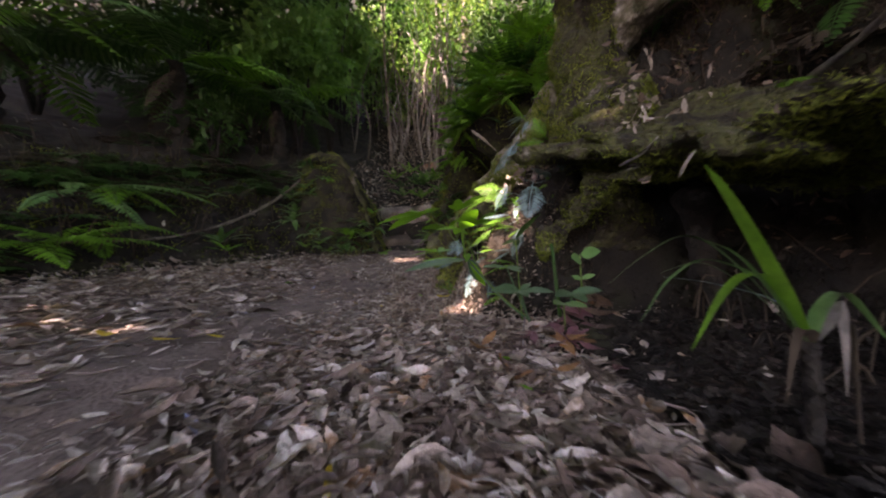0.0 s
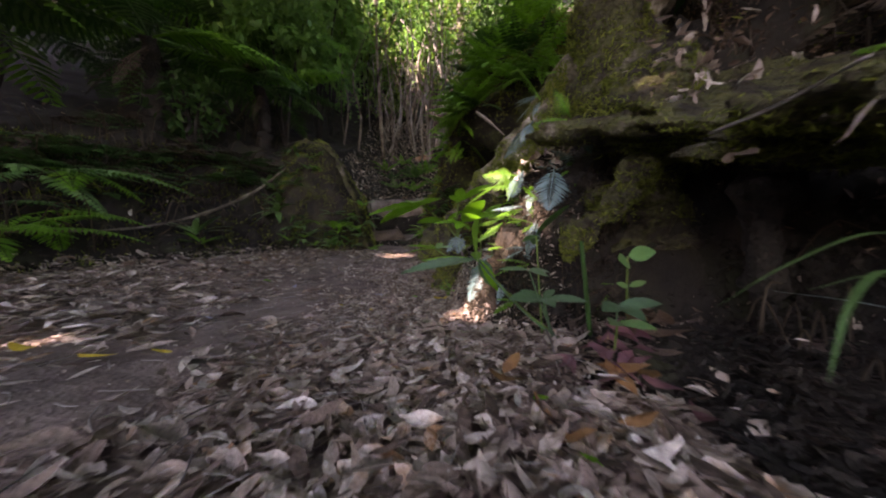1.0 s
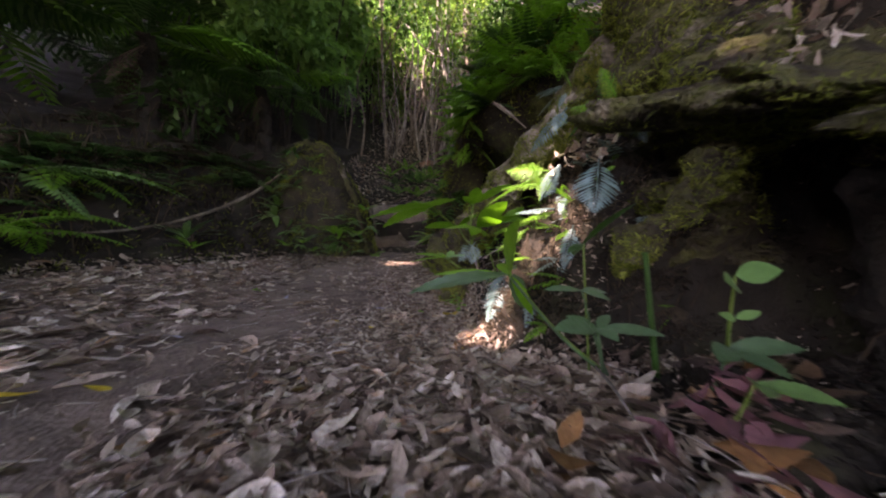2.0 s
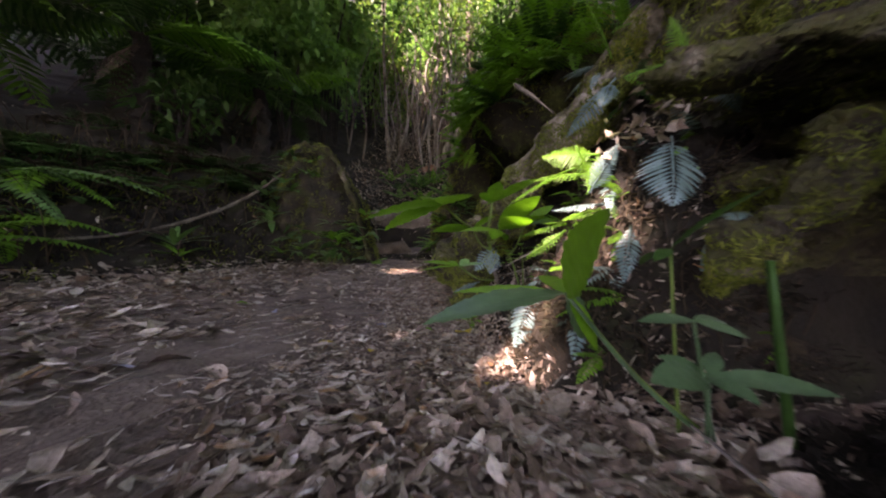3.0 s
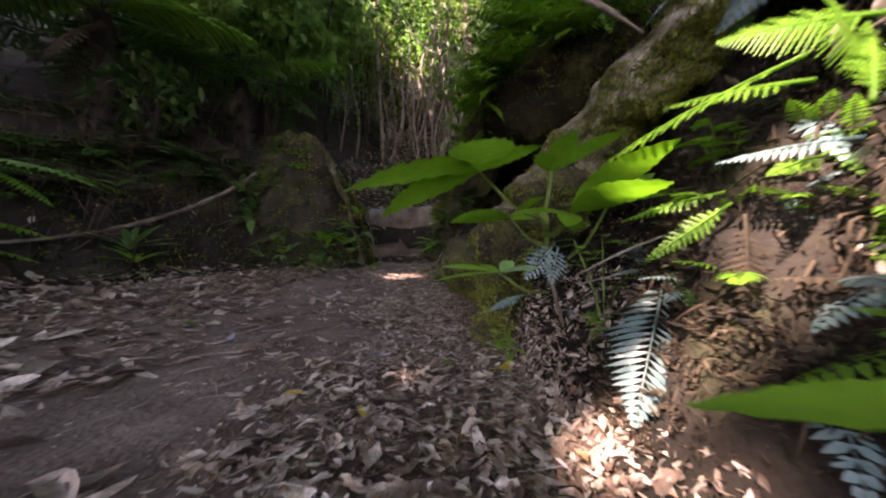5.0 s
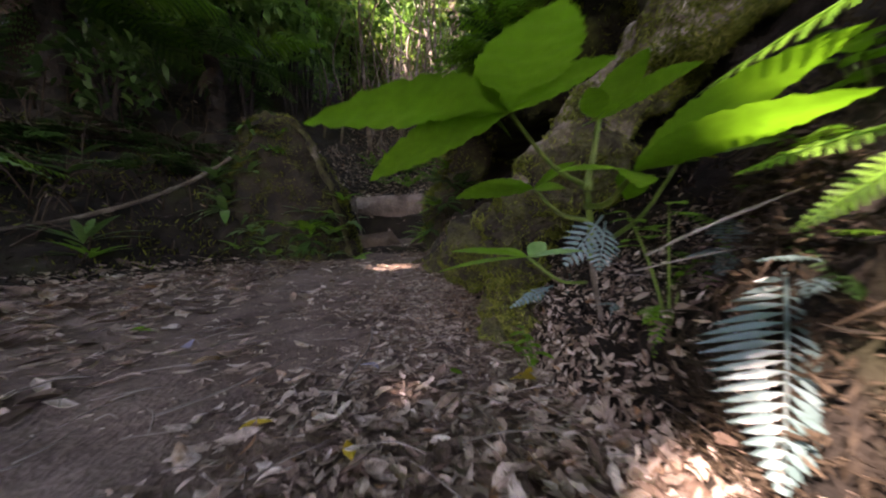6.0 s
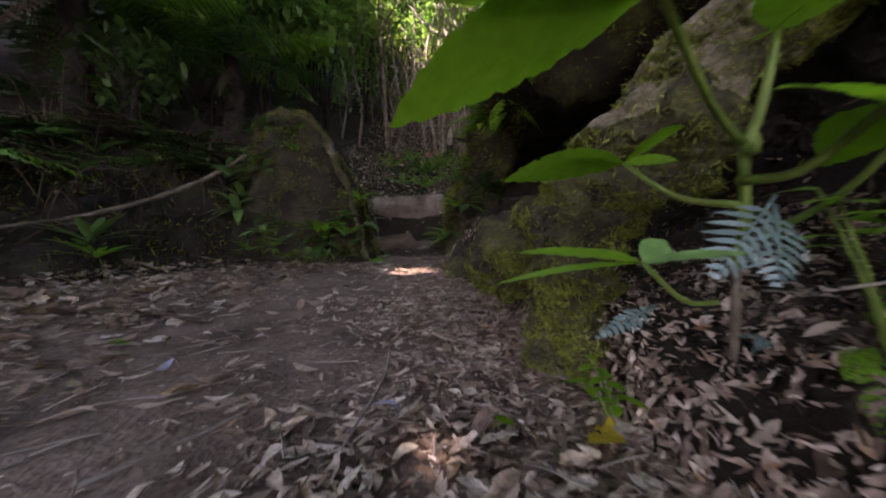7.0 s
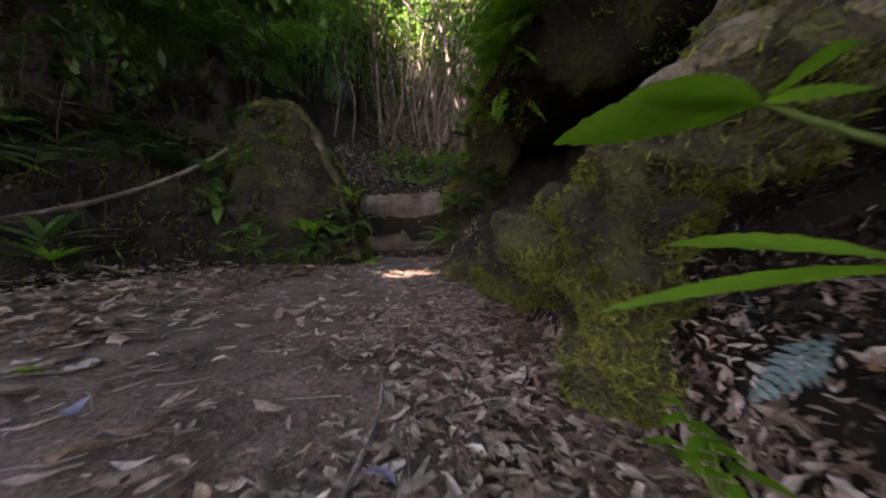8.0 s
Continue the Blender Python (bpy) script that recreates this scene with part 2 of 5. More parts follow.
def leaf(geo, m, length, width, rows=7, teeth=0.0, fold=0.15, droop=0.2, twist=0.0, fat=0.45, cols=(-1, -0.5, 0, 0.5, 1)):
    """One leaf blade along Y: a pointed outline, widest at fat, folded at the midrib, drooping to the tip, with a toothed margin."""
    verts, faces = [], []
    for i in range(rows + 1):
        t = i / rows
        w = width * 0.5 * (math.sin(math.pi * t ** (math.log(0.5) / math.log(fat))) ** 0.8 if 0 < t < 1 else 0.015)
        if teeth and 0 < i < rows:
            w *= 1 + teeth * (1 if i % 2 else -1)
        y, z = length * t, -droop * length * t * t
        s = twist * t
        for k in cols:
            x = w * k
            h = z + fold * abs(x) - 0.25 * fold * x * x / max(width, 1e-6)
            if teeth:
                h += 0.022 * width * abs(k) * math.sin(2 * math.pi * (7 * t - 2.0 * abs(x) / max(width, 1e-6)))
            verts.append(m @ Vector((x * math.cos(s), y - (0.12 * w * abs(k) if teeth else 0), h + x * math.sin(s))))
    c = len(cols)
    for i in range(rows):
        for k in range(c - 1):
            a = i * c + k
            faces.append((a, a + 1, a + c + 1, a + c))
    geo.add(verts, faces)


def frond(geo, base, ahead, length, width, pairs=16, arch=0.5, normal=(0, 0, 1), lobes=0, stem=0.12, sweep=0.25, thick=0.004, taper=0.75, fat=0.3, slim=0.8):
    """A fern frond: an arching midrib with paired leaflets, each a folded blade, or cut into lobes where lobes are asked for."""
    m = axes(base, ahead, normal)
    rib, pts = [], []
    for i in range(pairs + 1):
        t = i / pairs
        pts.append(m @ Vector((0, length * t * (1 - 0.25 * arch * t), -arch * length * 0.6 * t * t)))
    tube(geo, pts, [thick * (1 - 0.8 * i / pairs) for i in range(pairs + 1)], sides=4, steps=1)
    for i in range(1, pairs + 1):
        t = i / (pairs + 0.6)
        if t < stem:
            continue
        s = (t - stem) / (1 - stem)
        w = width * (min(1.0, (s / fat + 0.25) ** 0.8) if s < fat else (1 - ((s - fat) / (1 - fat)) ** (1 / taper) * 0.96))
        d = (pts[i] - pts[i - 1]).normalized()
        nz = (m.to_3x3() @ Vector((0, 0, 1))).normalized()
        side = d.cross(nz).normalized()
        up = side.cross(d)
        gap = length / pairs
        for sgn in (-1, 1):
            out = (side * sgn + d * (sweep + 0.5 * s) - up * 0.12 + up * random.uniform(-0.12, 0.12)).normalized()
            lw = w * random.uniform(0.9, 1.06)
            if lobes:
                k = axes(pts[i], out, up)
                n_l = max(3, int(lobes * (0.35 + 0.65 * lw / width)))
                vs, fs = [k @ Vector((0, 0, 0))], []
                for j in range(n_l):
                    u0, u1 = j / n_l, (j + 1) / n_l
                    reach = gap * 0.62 * (1 - 0.75 * u0)
                    y0, y1, z1 = lw * u0, lw * u1, -0.14 * lw * u1 * u1
                    c = len(vs)
                    vs += [k @ Vector((0, y1, z1)), k @ Vector((reach, (y0 + y1) * 0.5 + reach * 0.5, z1 - 0.15 * reach)), k @ Vector((-reach, (y0 + y1) * 0.5 + reach * 0.5, z1 - 0.15 * reach))]
                    prev = c - 3 if j else 0
                    fs += [(prev, c + 1, c), (prev, c, c + 2)]
                geo.add(vs, fs)
            else:
                leaf(geo, axes(pts[i], out, up), lw, gap * slim, rows=4 if slim < 0.7 else 3, fold=0.2, droop=0.22, fat=0.34, cols=(-1, 0, 1))


def turns(yaw, pitch, roll):
    """Stacked rotation matrices from arrays of angles."""
    cy, sy, cp, sp, cr, sr = np.cos(yaw), np.sin(yaw), np.cos(pitch), np.sin(pitch), np.cos(roll), np.sin(roll)
    o, z = np.ones_like(yaw), np.zeros_like(yaw)
    rz = np.stack([cy, -sy, z, sy, cy, z, z, z, o], -1).reshape(-1, 3, 3)
    rx = np.stack([o, z, z, z, cp, -sp, z, sp, cp], -1).reshape(-1, 3, 3)
    ry = np.stack([cr, z, sr, z, o, z, -sr, z, cr], -1).reshape(-1, 3, 3)
    return rz @ rx @ ry


def scatter(name, shapes, places, rot, size, mat):
    """One mesh of many small pieces: shapes is a list of (vertices, faces), dealt out in turn."""
    vs, fs, base = [], [], 0
    for k, (v, f) in enumerate(shapes):
        sel = slice(k, None, len(shapes))
        p, r, s = places[sel], rot[sel], size[sel]
        if not len(p):
            continue
        w = np.einsum("nij,vj->nvi", r, np.array(v)) * s[:, None, None] + p[:, None, :]
        q = (np.array(f)[None] + (np.arange(len(p)) * len(v))[:, None, None] + base).reshape(-1, len(f[0]))
        vs.append(w.reshape(-1, 3))
        fs.extend(q.tolist())
        base += w.shape[0] * w.shape[1]
    me = bpy.data.meshes.new(name)
    me.from_pydata(np.concatenate(vs).tolist(), [], fs)
    me.materials.append(mat)
    me.polygons.foreach_set("use_smooth", [True] * len(me.polygons))
    me.update()
    return me


def dead_leaf_shape(seed):
    """A curled, creased dead leaf one unit long: some flat and broad, some rolled into strips, some torn short."""
    r = random.Random(seed)
    rows, w0 = 5, r.choice([r.uniform(0.16, 0.3), r.uniform(0.3, 0.46), r.uniform(0.4, 0.58)])
    roll, bend = r.uniform(-0.5, 1.6), r.uniform(-0.35, 0.6)
    fat, sway, twist, wave = r.uniform(0.36, 0.6), r.uniform(-0.14, 0.14), r.uniform(-0.8, 0.8), r.uniform(0, 6.28)
    torn, ragged = r.choice([0.03, 0.03, 0.5]), r.choice([0, 0.1, 0.22])
    v, f = [], []
    for i in range(rows + 1):
        t = i / rows
        w = 0.5 * w0 * max(math.sin(math.pi * t ** (math.log(0.5) / math.log(fat))) ** 0.85 if 0 < t < 1 else 0.03, torn if t == 1 else 0)
        for k in (-1, 0, 1):
            ww = w * (1 + (0.08 * math.sin(9 * t + wave + 2 * k) + r.uniform(-ragged, ragged) if k else 0))
            a = twist * (t - 0.5)
            x = ww * k
            z = roll * ww * abs(k) * 0.6 + 0.02 * math.sin(7 * t + wave)
            v.append((x * math.cos(a) - z * math.sin(a) + sway * math.sin(3 * t), t - 0.5, x * math.sin(a) + z * math.cos(a) + bend * (t - 0.5) ** 2))
    for i in range(rows):
        for k in range(2):
            a = i * 3 + k
            f.append((a, a + 1, a + 4, a + 3))
    return v, f


def green_leaf_shape(wide=0.45, fold=0.2, droop=0.3, rows=3):
    g = Geo()
    leaf(g, Matrix.Identity(4), 1.0, wide, rows=rows, fold=fold, droop=droop, cols=(-1, 0, 1))
    return g.v, g.f


DEAD = [dead_leaf_shape(s) for s in range(44)]
GREEN = [green_leaf_shape(w, f, d) for w, f, d in ((0.42, 0.2, 0.3), (0.5, 0.1, 0.15), (0.36, 0.3, 0.5), (0.46, 0.15, -0.1))]
FAR = [([(0, 0, 0), (0.24, 0.45, 0.06), (0, 1, -0.2), (0, 0.5, -0.03), (-0.24, 0.45, 0.06)], [(0, 1, 2, 3), (0, 3, 2, 4)])]


def foliage(name, centre, radii, n, size, mat, seed, clumps=40, hang=0.4, tight=0.22, shapes=GREEN):
    """A crown of many small leaves, gathered in clumps of uneven size with gaps between them."""
    r = np.random.default_rng(seed)
    d = r.normal(size=(clumps, 3))
    d /= np.linalg.norm(d, axis=1)[:, None]
    hubs = d * (r.uniform(0.35, 1.05, clumps) ** 0.6)[:, None] * np.array(radii)
    pick = r.choice(clumps, n, p=(lambda w: w / w.sum())(r.uniform(0.2, 1, clumps)))
    p = hubs[pick] + r.normal(size=(n, 3)) * (tight * np.array(radii) * r.uniform(0.6, 1.3, (n, 1)))
    rot = turns(r.uniform(0, 6.28, n), r.normal(-hang, 0.45, n), r.normal(0, 0.5, n))
    return scatter(name, shapes, p + np.array(centre), rot, size * r.uniform(0.6, 1.3, n), mat)

# ---------------------------------------------------------------- lie of the land
LEFT_Y = [-30, -6, -2, 1.0, 2.2, 3.0, 3.5, 4.1, 4.5, 4.75, 5.2, 6.0, 8.0, 12.0, 22.0, 80]
LEFT_X = [-6, -4.2, -3.6, -3.4, -3.05, -2.65, -2.2, -1.85, -1.35, -1.05, -1.08, -1.15, -1.4, -1.9, -3.0, -8]
RIGHT_Y = [-30, -6, -2, 0.0, 0.5, 0.9, 1.2, 1.6, 2.2, 3.0, 3.6, 4.3, 5.0, 6.0, 8.0, 11.0, 22.0, 80]
RIGHT_X = [4, 1.8, 1.0, 0.62, 0.6, 0.42, 0.22, 0.08, 0.06, 0.04, -0.02, -0.18, -0.16, -0.08, 0.3, 0.9, 2.4, 8]
BANK_L = ([0, 0.12, 0.25, 0.4, 0.6, 1.0, 1.5, 2.5, 4, 8, 20, 60], [0, 0.05, 0.14, 0.28, 0.45, 0.72, 1.05, 1.55, 2.0, 3.2, 9, 24])
BANK_R = ([0, 0.08, 0.2, 0.32, 0.45, 0.7, 1.0, 1.4, 2.2, 4, 8, 20, 60], [0, 0.1, 0.32, 0.55, 0.68, 0.82, 1.1, 1.7, 2.8, 4.2, 6, 9, 14])
HOLLOW = ([0, 0.2, 0.4, 0.7, 0.84, 0.9, 1.05, 1.3, 1.5, 2.2, 4, 8, 20, 60], [0, 0.03, 0.05, 0.07, 0.3, 0.52, 0.7, 0.95, 1.6, 2.8, 4.2, 6, 9, 14])
NOOK = ([0, 0.05, 0.12, 0.25, 0.5, 0.58, 0.66, 1.0, 1.4, 2.2, 4, 8, 20, 60], [0, 0.09, 0.19, 0.25, 0.41, 0.6, 0.8, 1.1, 1.7, 2.8, 4.2, 6, 9, 14])
PATH_Y = [-80, 0, 2.0, 4.0, 4.9, 5.0, 5.55, 5.65, 6.3, 9.0, 14.0, 30.0, 80]
PATH_Z = [-1.0, 0, 0.0, 0.17, 0.29, 0.36, 0.47, 0.75, 1.12, 2.55, 6.2, 24.0, 60]
CAVE = ([0, 0.12, 0.3, 0.9, 1.2, 1.3, 1.6, 2.2, 4, 8, 20, 60], [0, 0.16, 0.4, 0.55, 0.75, 1.5, 2.0, 2.8, 4.2, 6, 9, 14])
HOLE_Y, HOLE_W = [-4, -1, 1.3, 1.42, 1.75, 1.95, 2.35, 3.0, 3.4, 5.0, 5.5, 9], [0.3, 1, 1, 0, 0, 0, 0, 0, 0, 0, 0, 0]
NOOK_W = [0, 0, 0, 0, 0, 1, 1, 1, 0, 0, 0, 0]
CAVE_W = [0, 0, 0, 0, 0, 0, 0, 0, 1, 1, 0, 0]


def banks(x, y):
    """Height of the left and of the right bank over the trail's own height."""
    dl = (np.interp(y, LEFT_Y, LEFT_X) - x) * 0.8
    dr = x - np.interp(y, RIGHT_Y, RIGHT_X)
    h, k, c = (np.interp(y, HOLE_Y, w) for w in (HOLE_W, NOOK_W, CAVE_W))
    right = np.interp(dr, *HOLLOW) * h + np.interp(dr, *NOOK) * k + np.interp(dr, *CAVE) * c + np.interp(dr, *BANK_R) * (1 - h - k - c)
    return np.interp(dl, *BANK_L), right


def trail(x, y):
    """Height of the trail: it climbs ahead, and a little towards the left verge."""
    tilt = 0.065 * np.maximum(0, np.minimum(-x - 0.5, 3.0))
    heap = 0.05 * np.exp(-((x - 0.22) / 0.28) ** 2 - ((y - 0.75) / 0.5) ** 2)
    mound = 0.11 * np.exp(-((x - 0.42) / 0.11) ** 2 - ((y - 0.92) / 0.12) ** 2)
    return np.interp(y, PATH_Y, PATH_Z) + tilt + heap + mound


def land(x, y):
    l, r = banks(x, y)
    return float(trail(x, y) + np.maximum(l, r))


def spaced(lo, hi, step, far_lo, far_hi, n):
    a = np.arange(lo, hi, step)
    g = np.linspace(0, 1, n)[1:] ** 2.2
    return np.concatenate([(lo + (far_lo - lo) * g)[::-1], a, hi + (far_hi - hi) * g])


def build_ground():
    xs, ys = spaced(-4.6, 2.3, 0.03, -60, 60, 40), spaced(-0.2, 6.8, 0.03, -60, 75, 45)
    X, Y = np.meshgrid(xs, ys)
    l, r = banks(X, Y)
    up = np.maximum(l, r)
    Z = trail(X, Y) + up
    v = []
    for x, y, z, b in zip(X.ravel(), Y.ravel(), Z.ravel(), up.ravel()):
        k = min(1.0, b / 0.25)
        p = Vector((x, y, z))
        fine = 0.010 * noise.noise(p * 5) + 0.006 * noise.noise(p * 14) + 0.003 * noise.noise(p * 40)
        if k > 0:
            q = noise.noise_vector(p * 3.0) * 0.08 + noise.noise_vector(p * 9) * 0.035 + noise.noise_vector(p * 24) * 0.014
            p += q * k
        p.z += fine * (1 + 2 * k)
        v.append(p)
    g = Geo()
    w = len(xs)
    g.v = [tuple(p) for p in v]
    g.f = [(j * w + i, j * w + i + 1, (j + 1) * w + i + 1, (j + 1) * w + i) for j in range(len(ys) - 1) for i in range(w - 1)]
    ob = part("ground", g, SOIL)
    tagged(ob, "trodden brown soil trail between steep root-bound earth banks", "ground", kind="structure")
    return ob


ground = build_ground()


def loft(geo, rings, sides=40, rough=0.05, scale=3.0, power=2.6):
    """A rounded mass from rings (z, x0, x1, y0, y1), with an uneven, eroded skin and closed top and bottom."""
    zs = [r[0] for r in rings]
    n = max(12, int((zs[-1] - zs[0]) / 0.035))
    verts, faces = [], []
    for j in range(n + 1):
        z = zs[0] + (zs[-1] - zs[0]) * j / n
        x0, x1, y0, y1 = (np.interp(z, zs, [r[k] for r in rings]) for k in range(1, 5))
        for i in range(sides):
            a = 2 * math.pi * i / sides
            c, s = math.cos(a), math.sin(a)
            e = 2 / power
            p = Vector(((x0 + x1) / 2 + (x1 - x0) / 2 * math.copysign(abs(c) ** e, c), (y0 + y1) / 2 + (y1 - y0) / 2 * math.copysign(abs(s) ** e, s), z))
            p += noise.noise_vector(p * scale) * rough + noise.noise_vector(p * scale * 3) * rough * 0.45 + noise.noise_vector(p * scale * 8) * rough * 0.2
            verts.append(p)
    for j in range(n):
        for i in range(sides):
            a, b = j * sides + i, j * sides + (i + 1) % sides
            faces.append((a, b, b + sides, a + sides))
    faces.append(tuple(range(sides - 1, -1, -1)))
    faces.append(tuple(range(n * sides, (n + 1) * sides)))
    geo.add(verts, faces)


# pillar of eroded earth beside the trail
g = Geo()
loft(g, [(0.05, -2.2, -0.84, 4.3, 5.4), (0.6, -2.12, -0.92, 4.4, 5.3), (1.0, -2.08, -1.05, 4.45, 5.25), (1.3, -2.04, -1.19, 4.48, 5.2), (1.5, -2.01, -1.29, 4.52, 5.15), (1.62, -1.98, -1.4, 4.56, 5.1), (1.69, -1.95, -1.55, 4.62, 5.05), (1.74, -1.9, -1.74, 4.72, 4.95)], sides=64, rough=0.085, scale=3.2, power=2.7)
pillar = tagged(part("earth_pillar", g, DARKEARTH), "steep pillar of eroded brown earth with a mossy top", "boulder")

g = Geo()
tube(g, [(-1.98, 4.66, 1.6), (-1.9, 4.68, 1.72), (-1.65, 4.62, 1.7), (-1.36, 4.56, 1.57), (-1.2, 4.5, 1.28), (-1.06, 4.44, 0.95), (-0.96, 4.42, 0.6), (-0.9, 4.4, 0.3)], [0.012, 0.022, 0.024, 0.024, 0.026, 0.022, 0.018, 0.016], sides=12, steps=12, rough=0.035, rough_scale=9)
part("root", g, MOSS, pillar, "mossy root draped over the pillar's edge")

# earth steps across the gully
for rings, label in (([(0.1, -1.12, -0.42, 4.98, 5.9), (0.4, -1.1, -0.44, 5.0, 5.9), (0.47, -1.06, -0.5, 5.05, 5.9), (0.5, -1.0, -0.55, 5.12, 5.85)], "low rough earth step at the gully mouth"),
                     ([(0.2, -1.2, -0.1, 5.58, 6.6), (0.8, -1.18, -0.12, 5.66, 6.6), (1.0, -1.18, -0.12, 5.68, 6.6), (1.09, -1.12, -0.18, 5.76, 6.5)], "high worn earth step, pale dusty face")):
    g = Geo()
    loft(g, rings, sides=52, rough=0.085, scale=3.5, power=3.4)
    tagged(part("earth_step", g, EARTH if rings[0][0] < 0.15 else STEP), label, "step", "steps of the trail")

# overhanging boulder on the right bank
g = Geo()
loft(g, [(1.38, 0.58, 1.6, 3.7, 5.2), (1.5, 0.32, 1.9, 3.4, 5.5), (1.7, 0.22, 2.1, 3.25, 5.7), (2.0, 0.36, 2.2, 3.3, 5.7), (2.3, 0.54, 2.3, 3.5, 5.6), (2.7, 0.7, 2.3, 3.9, 5.5), (3.1, 1.0, 2.2, 4.2, 5.3)], sides=60, rough=0.15, scale=2.4, power=2.4)
loft(g, [(0.3, -0.22, 0.4, 4.75, 5.35), (0.7, -0.16, 0.4, 4.8, 5.4), (1.1, -0.04, 0.5, 4.75, 5.5), (1.5, 0.14, 0.7, 4.6, 5.5), (1.75, 0.26, 0.9, 4.6, 5.5)], sides=30, rough=0.07, scale=3.0, power=2.3)
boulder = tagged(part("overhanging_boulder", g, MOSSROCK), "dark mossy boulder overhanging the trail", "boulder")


def tufts(name, host, n, size, seed, up_only=0.1, box=None, steep=2.0):
    """Short moss shoots standing out of a host mesh."""
    me = host.data
    r = np.random.default_rng(seed)
    co = np.array([p.center[:] for p in me.polygons])
    no = np.array([p.normal[:] for p in me.polygons])
    ar = np.array([p.area for p in me.polygons])
    ok = (no[:, 2] > up_only) & (no[:, 2] < steep)
    if box:
        for k in range(3):
            ok &= (co[:, k] > box[0][k]) & (co[:, k] < box[1][k])
    patch = np.zeros(len(co))
    patch[ok] = [noise.noise(Vector(c) * 4.5) for c in co[ok]]
    w = ar * ok * np.clip(2.6 * patch + 0.25, 0.08, 1) * np.clip(0.35 + no[:, 2], 0.2, 1)
    pick = r.choice(len(co), n, p=w / w.sum())
    d = no[pick] * 0.8 + r.normal(size=(n, 3)) * 0.55 + np.array([0, 0, -0.1])
    d /= np.linalg.norm(d, axis=1)[:, None]
    spread = np.sqrt(ar[pick])[:, None] * r.uniform(-0.5, 0.5, (n, 3)) - no[pick] * size * 0.1
    yaw = np.arctan2(-d[:, 0], d[:, 1])
    pitch = np.arcsin(np.clip(d[:, 2], -1, 1))
    rot = turns(yaw, pitch, r.uniform(0, 6.28, n))
    shape = ([(-0.07, 0, 0), (0.07, 0, 0), (0.09, 0.5, 0.06), (-0.03, 1, -0.08), (-0.09, 0.5, 0.06)], [(0, 1, 2), (0, 2, 3), (0, 3, 4)])
    return scatter(name, [shape], co[pick] + spread, rot, size * r.uniform(0.5, 1.5, n), TUFT)


# old mossy tree on the right bank: trunk and buttress roots
tree = thing("old_tree", 0, 0, 0, "old mossy tree with exposed buttress roots over a hollow", "tree")
g = Geo()
tube(g, [(0.74, 1.5, 0.3), (0.72, 1.5, 0.7), (0.74, 1.56, 1.1), (0.78, 1.66, 1.7), (0.86, 1.8, 3.0), (1.0, 1.9, 7.0)], [0.22, 0.17, 0.14, 0.13, 0.14, 0.12], sides=44, steps=22, rough=0.07, rough_scale=4, ridges=5)
trunk = part("trunk", g, MOSS, tree)
g = Geo()
tube(g, [(0.34, 2.22, 0.66), (0.16, 2.4, 0.46), (0.06, 2.62, 0.34), (0.05, 2.95, 0.26), (0.02, 3.4, 0.17), (-0.1, 3.9, 0.17), (-0.26, 4.4, 0.16)], [0.08, 0.11, 0.13, 0.13, 0.11, 0.1, 0.06], sides=72, steps=40, rough=0.065, rough_scale=6, ridges=3)
long_root = part("root", g, MOSS, tree, "long mossy root sloping down to the trail")
# upper root as its own mesh, so its lit look can be coloured
g = Geo()
tube(g, [(0.98, 1.5, 1.5), (0.74, 1.75, 1.18), (0.47, 2.08, 0.86), (0.24, 2.33, 0.6), (0.1, 2.45, 0.46)], [0.12, 0.11, 0.1, 0.092, 0.07], sides=64, steps=34, rough=0.045, rough_scale=6, ridges=3)
bare_root = part("root", g, ROOTBARK, tree, "pale bark of the sloping root, light on it put into the colour")
# added root mass, closes the nook from above to keep light out
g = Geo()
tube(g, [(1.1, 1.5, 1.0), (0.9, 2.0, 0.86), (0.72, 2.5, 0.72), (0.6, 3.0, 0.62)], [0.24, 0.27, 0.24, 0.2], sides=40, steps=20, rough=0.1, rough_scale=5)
part("root", g, DARKBARK, tree, "dark added root mass that shades the nook")
g = Geo()
tube(g, [(0.14, 2.42, 0.44), (0.08, 2.39, 0.3), (0.05, 2.36, 0.14), (0.06, 2.32, -0.06)], [0.11, 0.1, 0.09, 0.1], sides=48, steps=28, rough=0.08, rough_scale=9)
leg_root = part("root", g, MOSS, tree, "stubby moss-grown root foot")
g = Geo()
tube(g, [(0.98, 1.4, 0.84), (0.88, 1.24, 0.75), (0.79, 1.04, 0.635), (0.8, 0.8, 0.54), (0.94, 0.52, 0.5), (1.1, 0.25, 0.49), (1.3, -0.2, 0.49), (1.6, -0.8, 0.45)], [0.09, 0.07, 0.06, 0.055, 0.055, 0.06, 0.065, 0.07], sides=72, steps=34, rough=0.05, rough_scale=8, wide=5.2)
ledge_root = part("root", g, MOSS, tree, "flat mossy root bridging the hollow")
g = Geo()
tube(g, [(0.7, 1.22, 0.64), (0.56, 1.18, 0.5), (0.47, 1.17, 0.42), (0.41, 1.2, 0.36), (0.39, 1.26, 0.29)], [0.06, 0.042, 0.036, 0.038, 0.028], sides=24, steps=14, rough=0.045, rough_scale=10)
hole_root = part("root", g, MOSS, tree)
g = Geo()
tube(g, [(0.8, 1.42, 0.92), (0.69, 1.27, 0.8), (0.6, 1.18, 0.71), (0.56, 1.14, 0.64)], [0.12, 0.12, 0.09, 0.04], sides=40, steps=18, rough=0.06, rough_scale=8)
knob = part("root", g, MOSS, tree, "rounded moss-grown root knob")
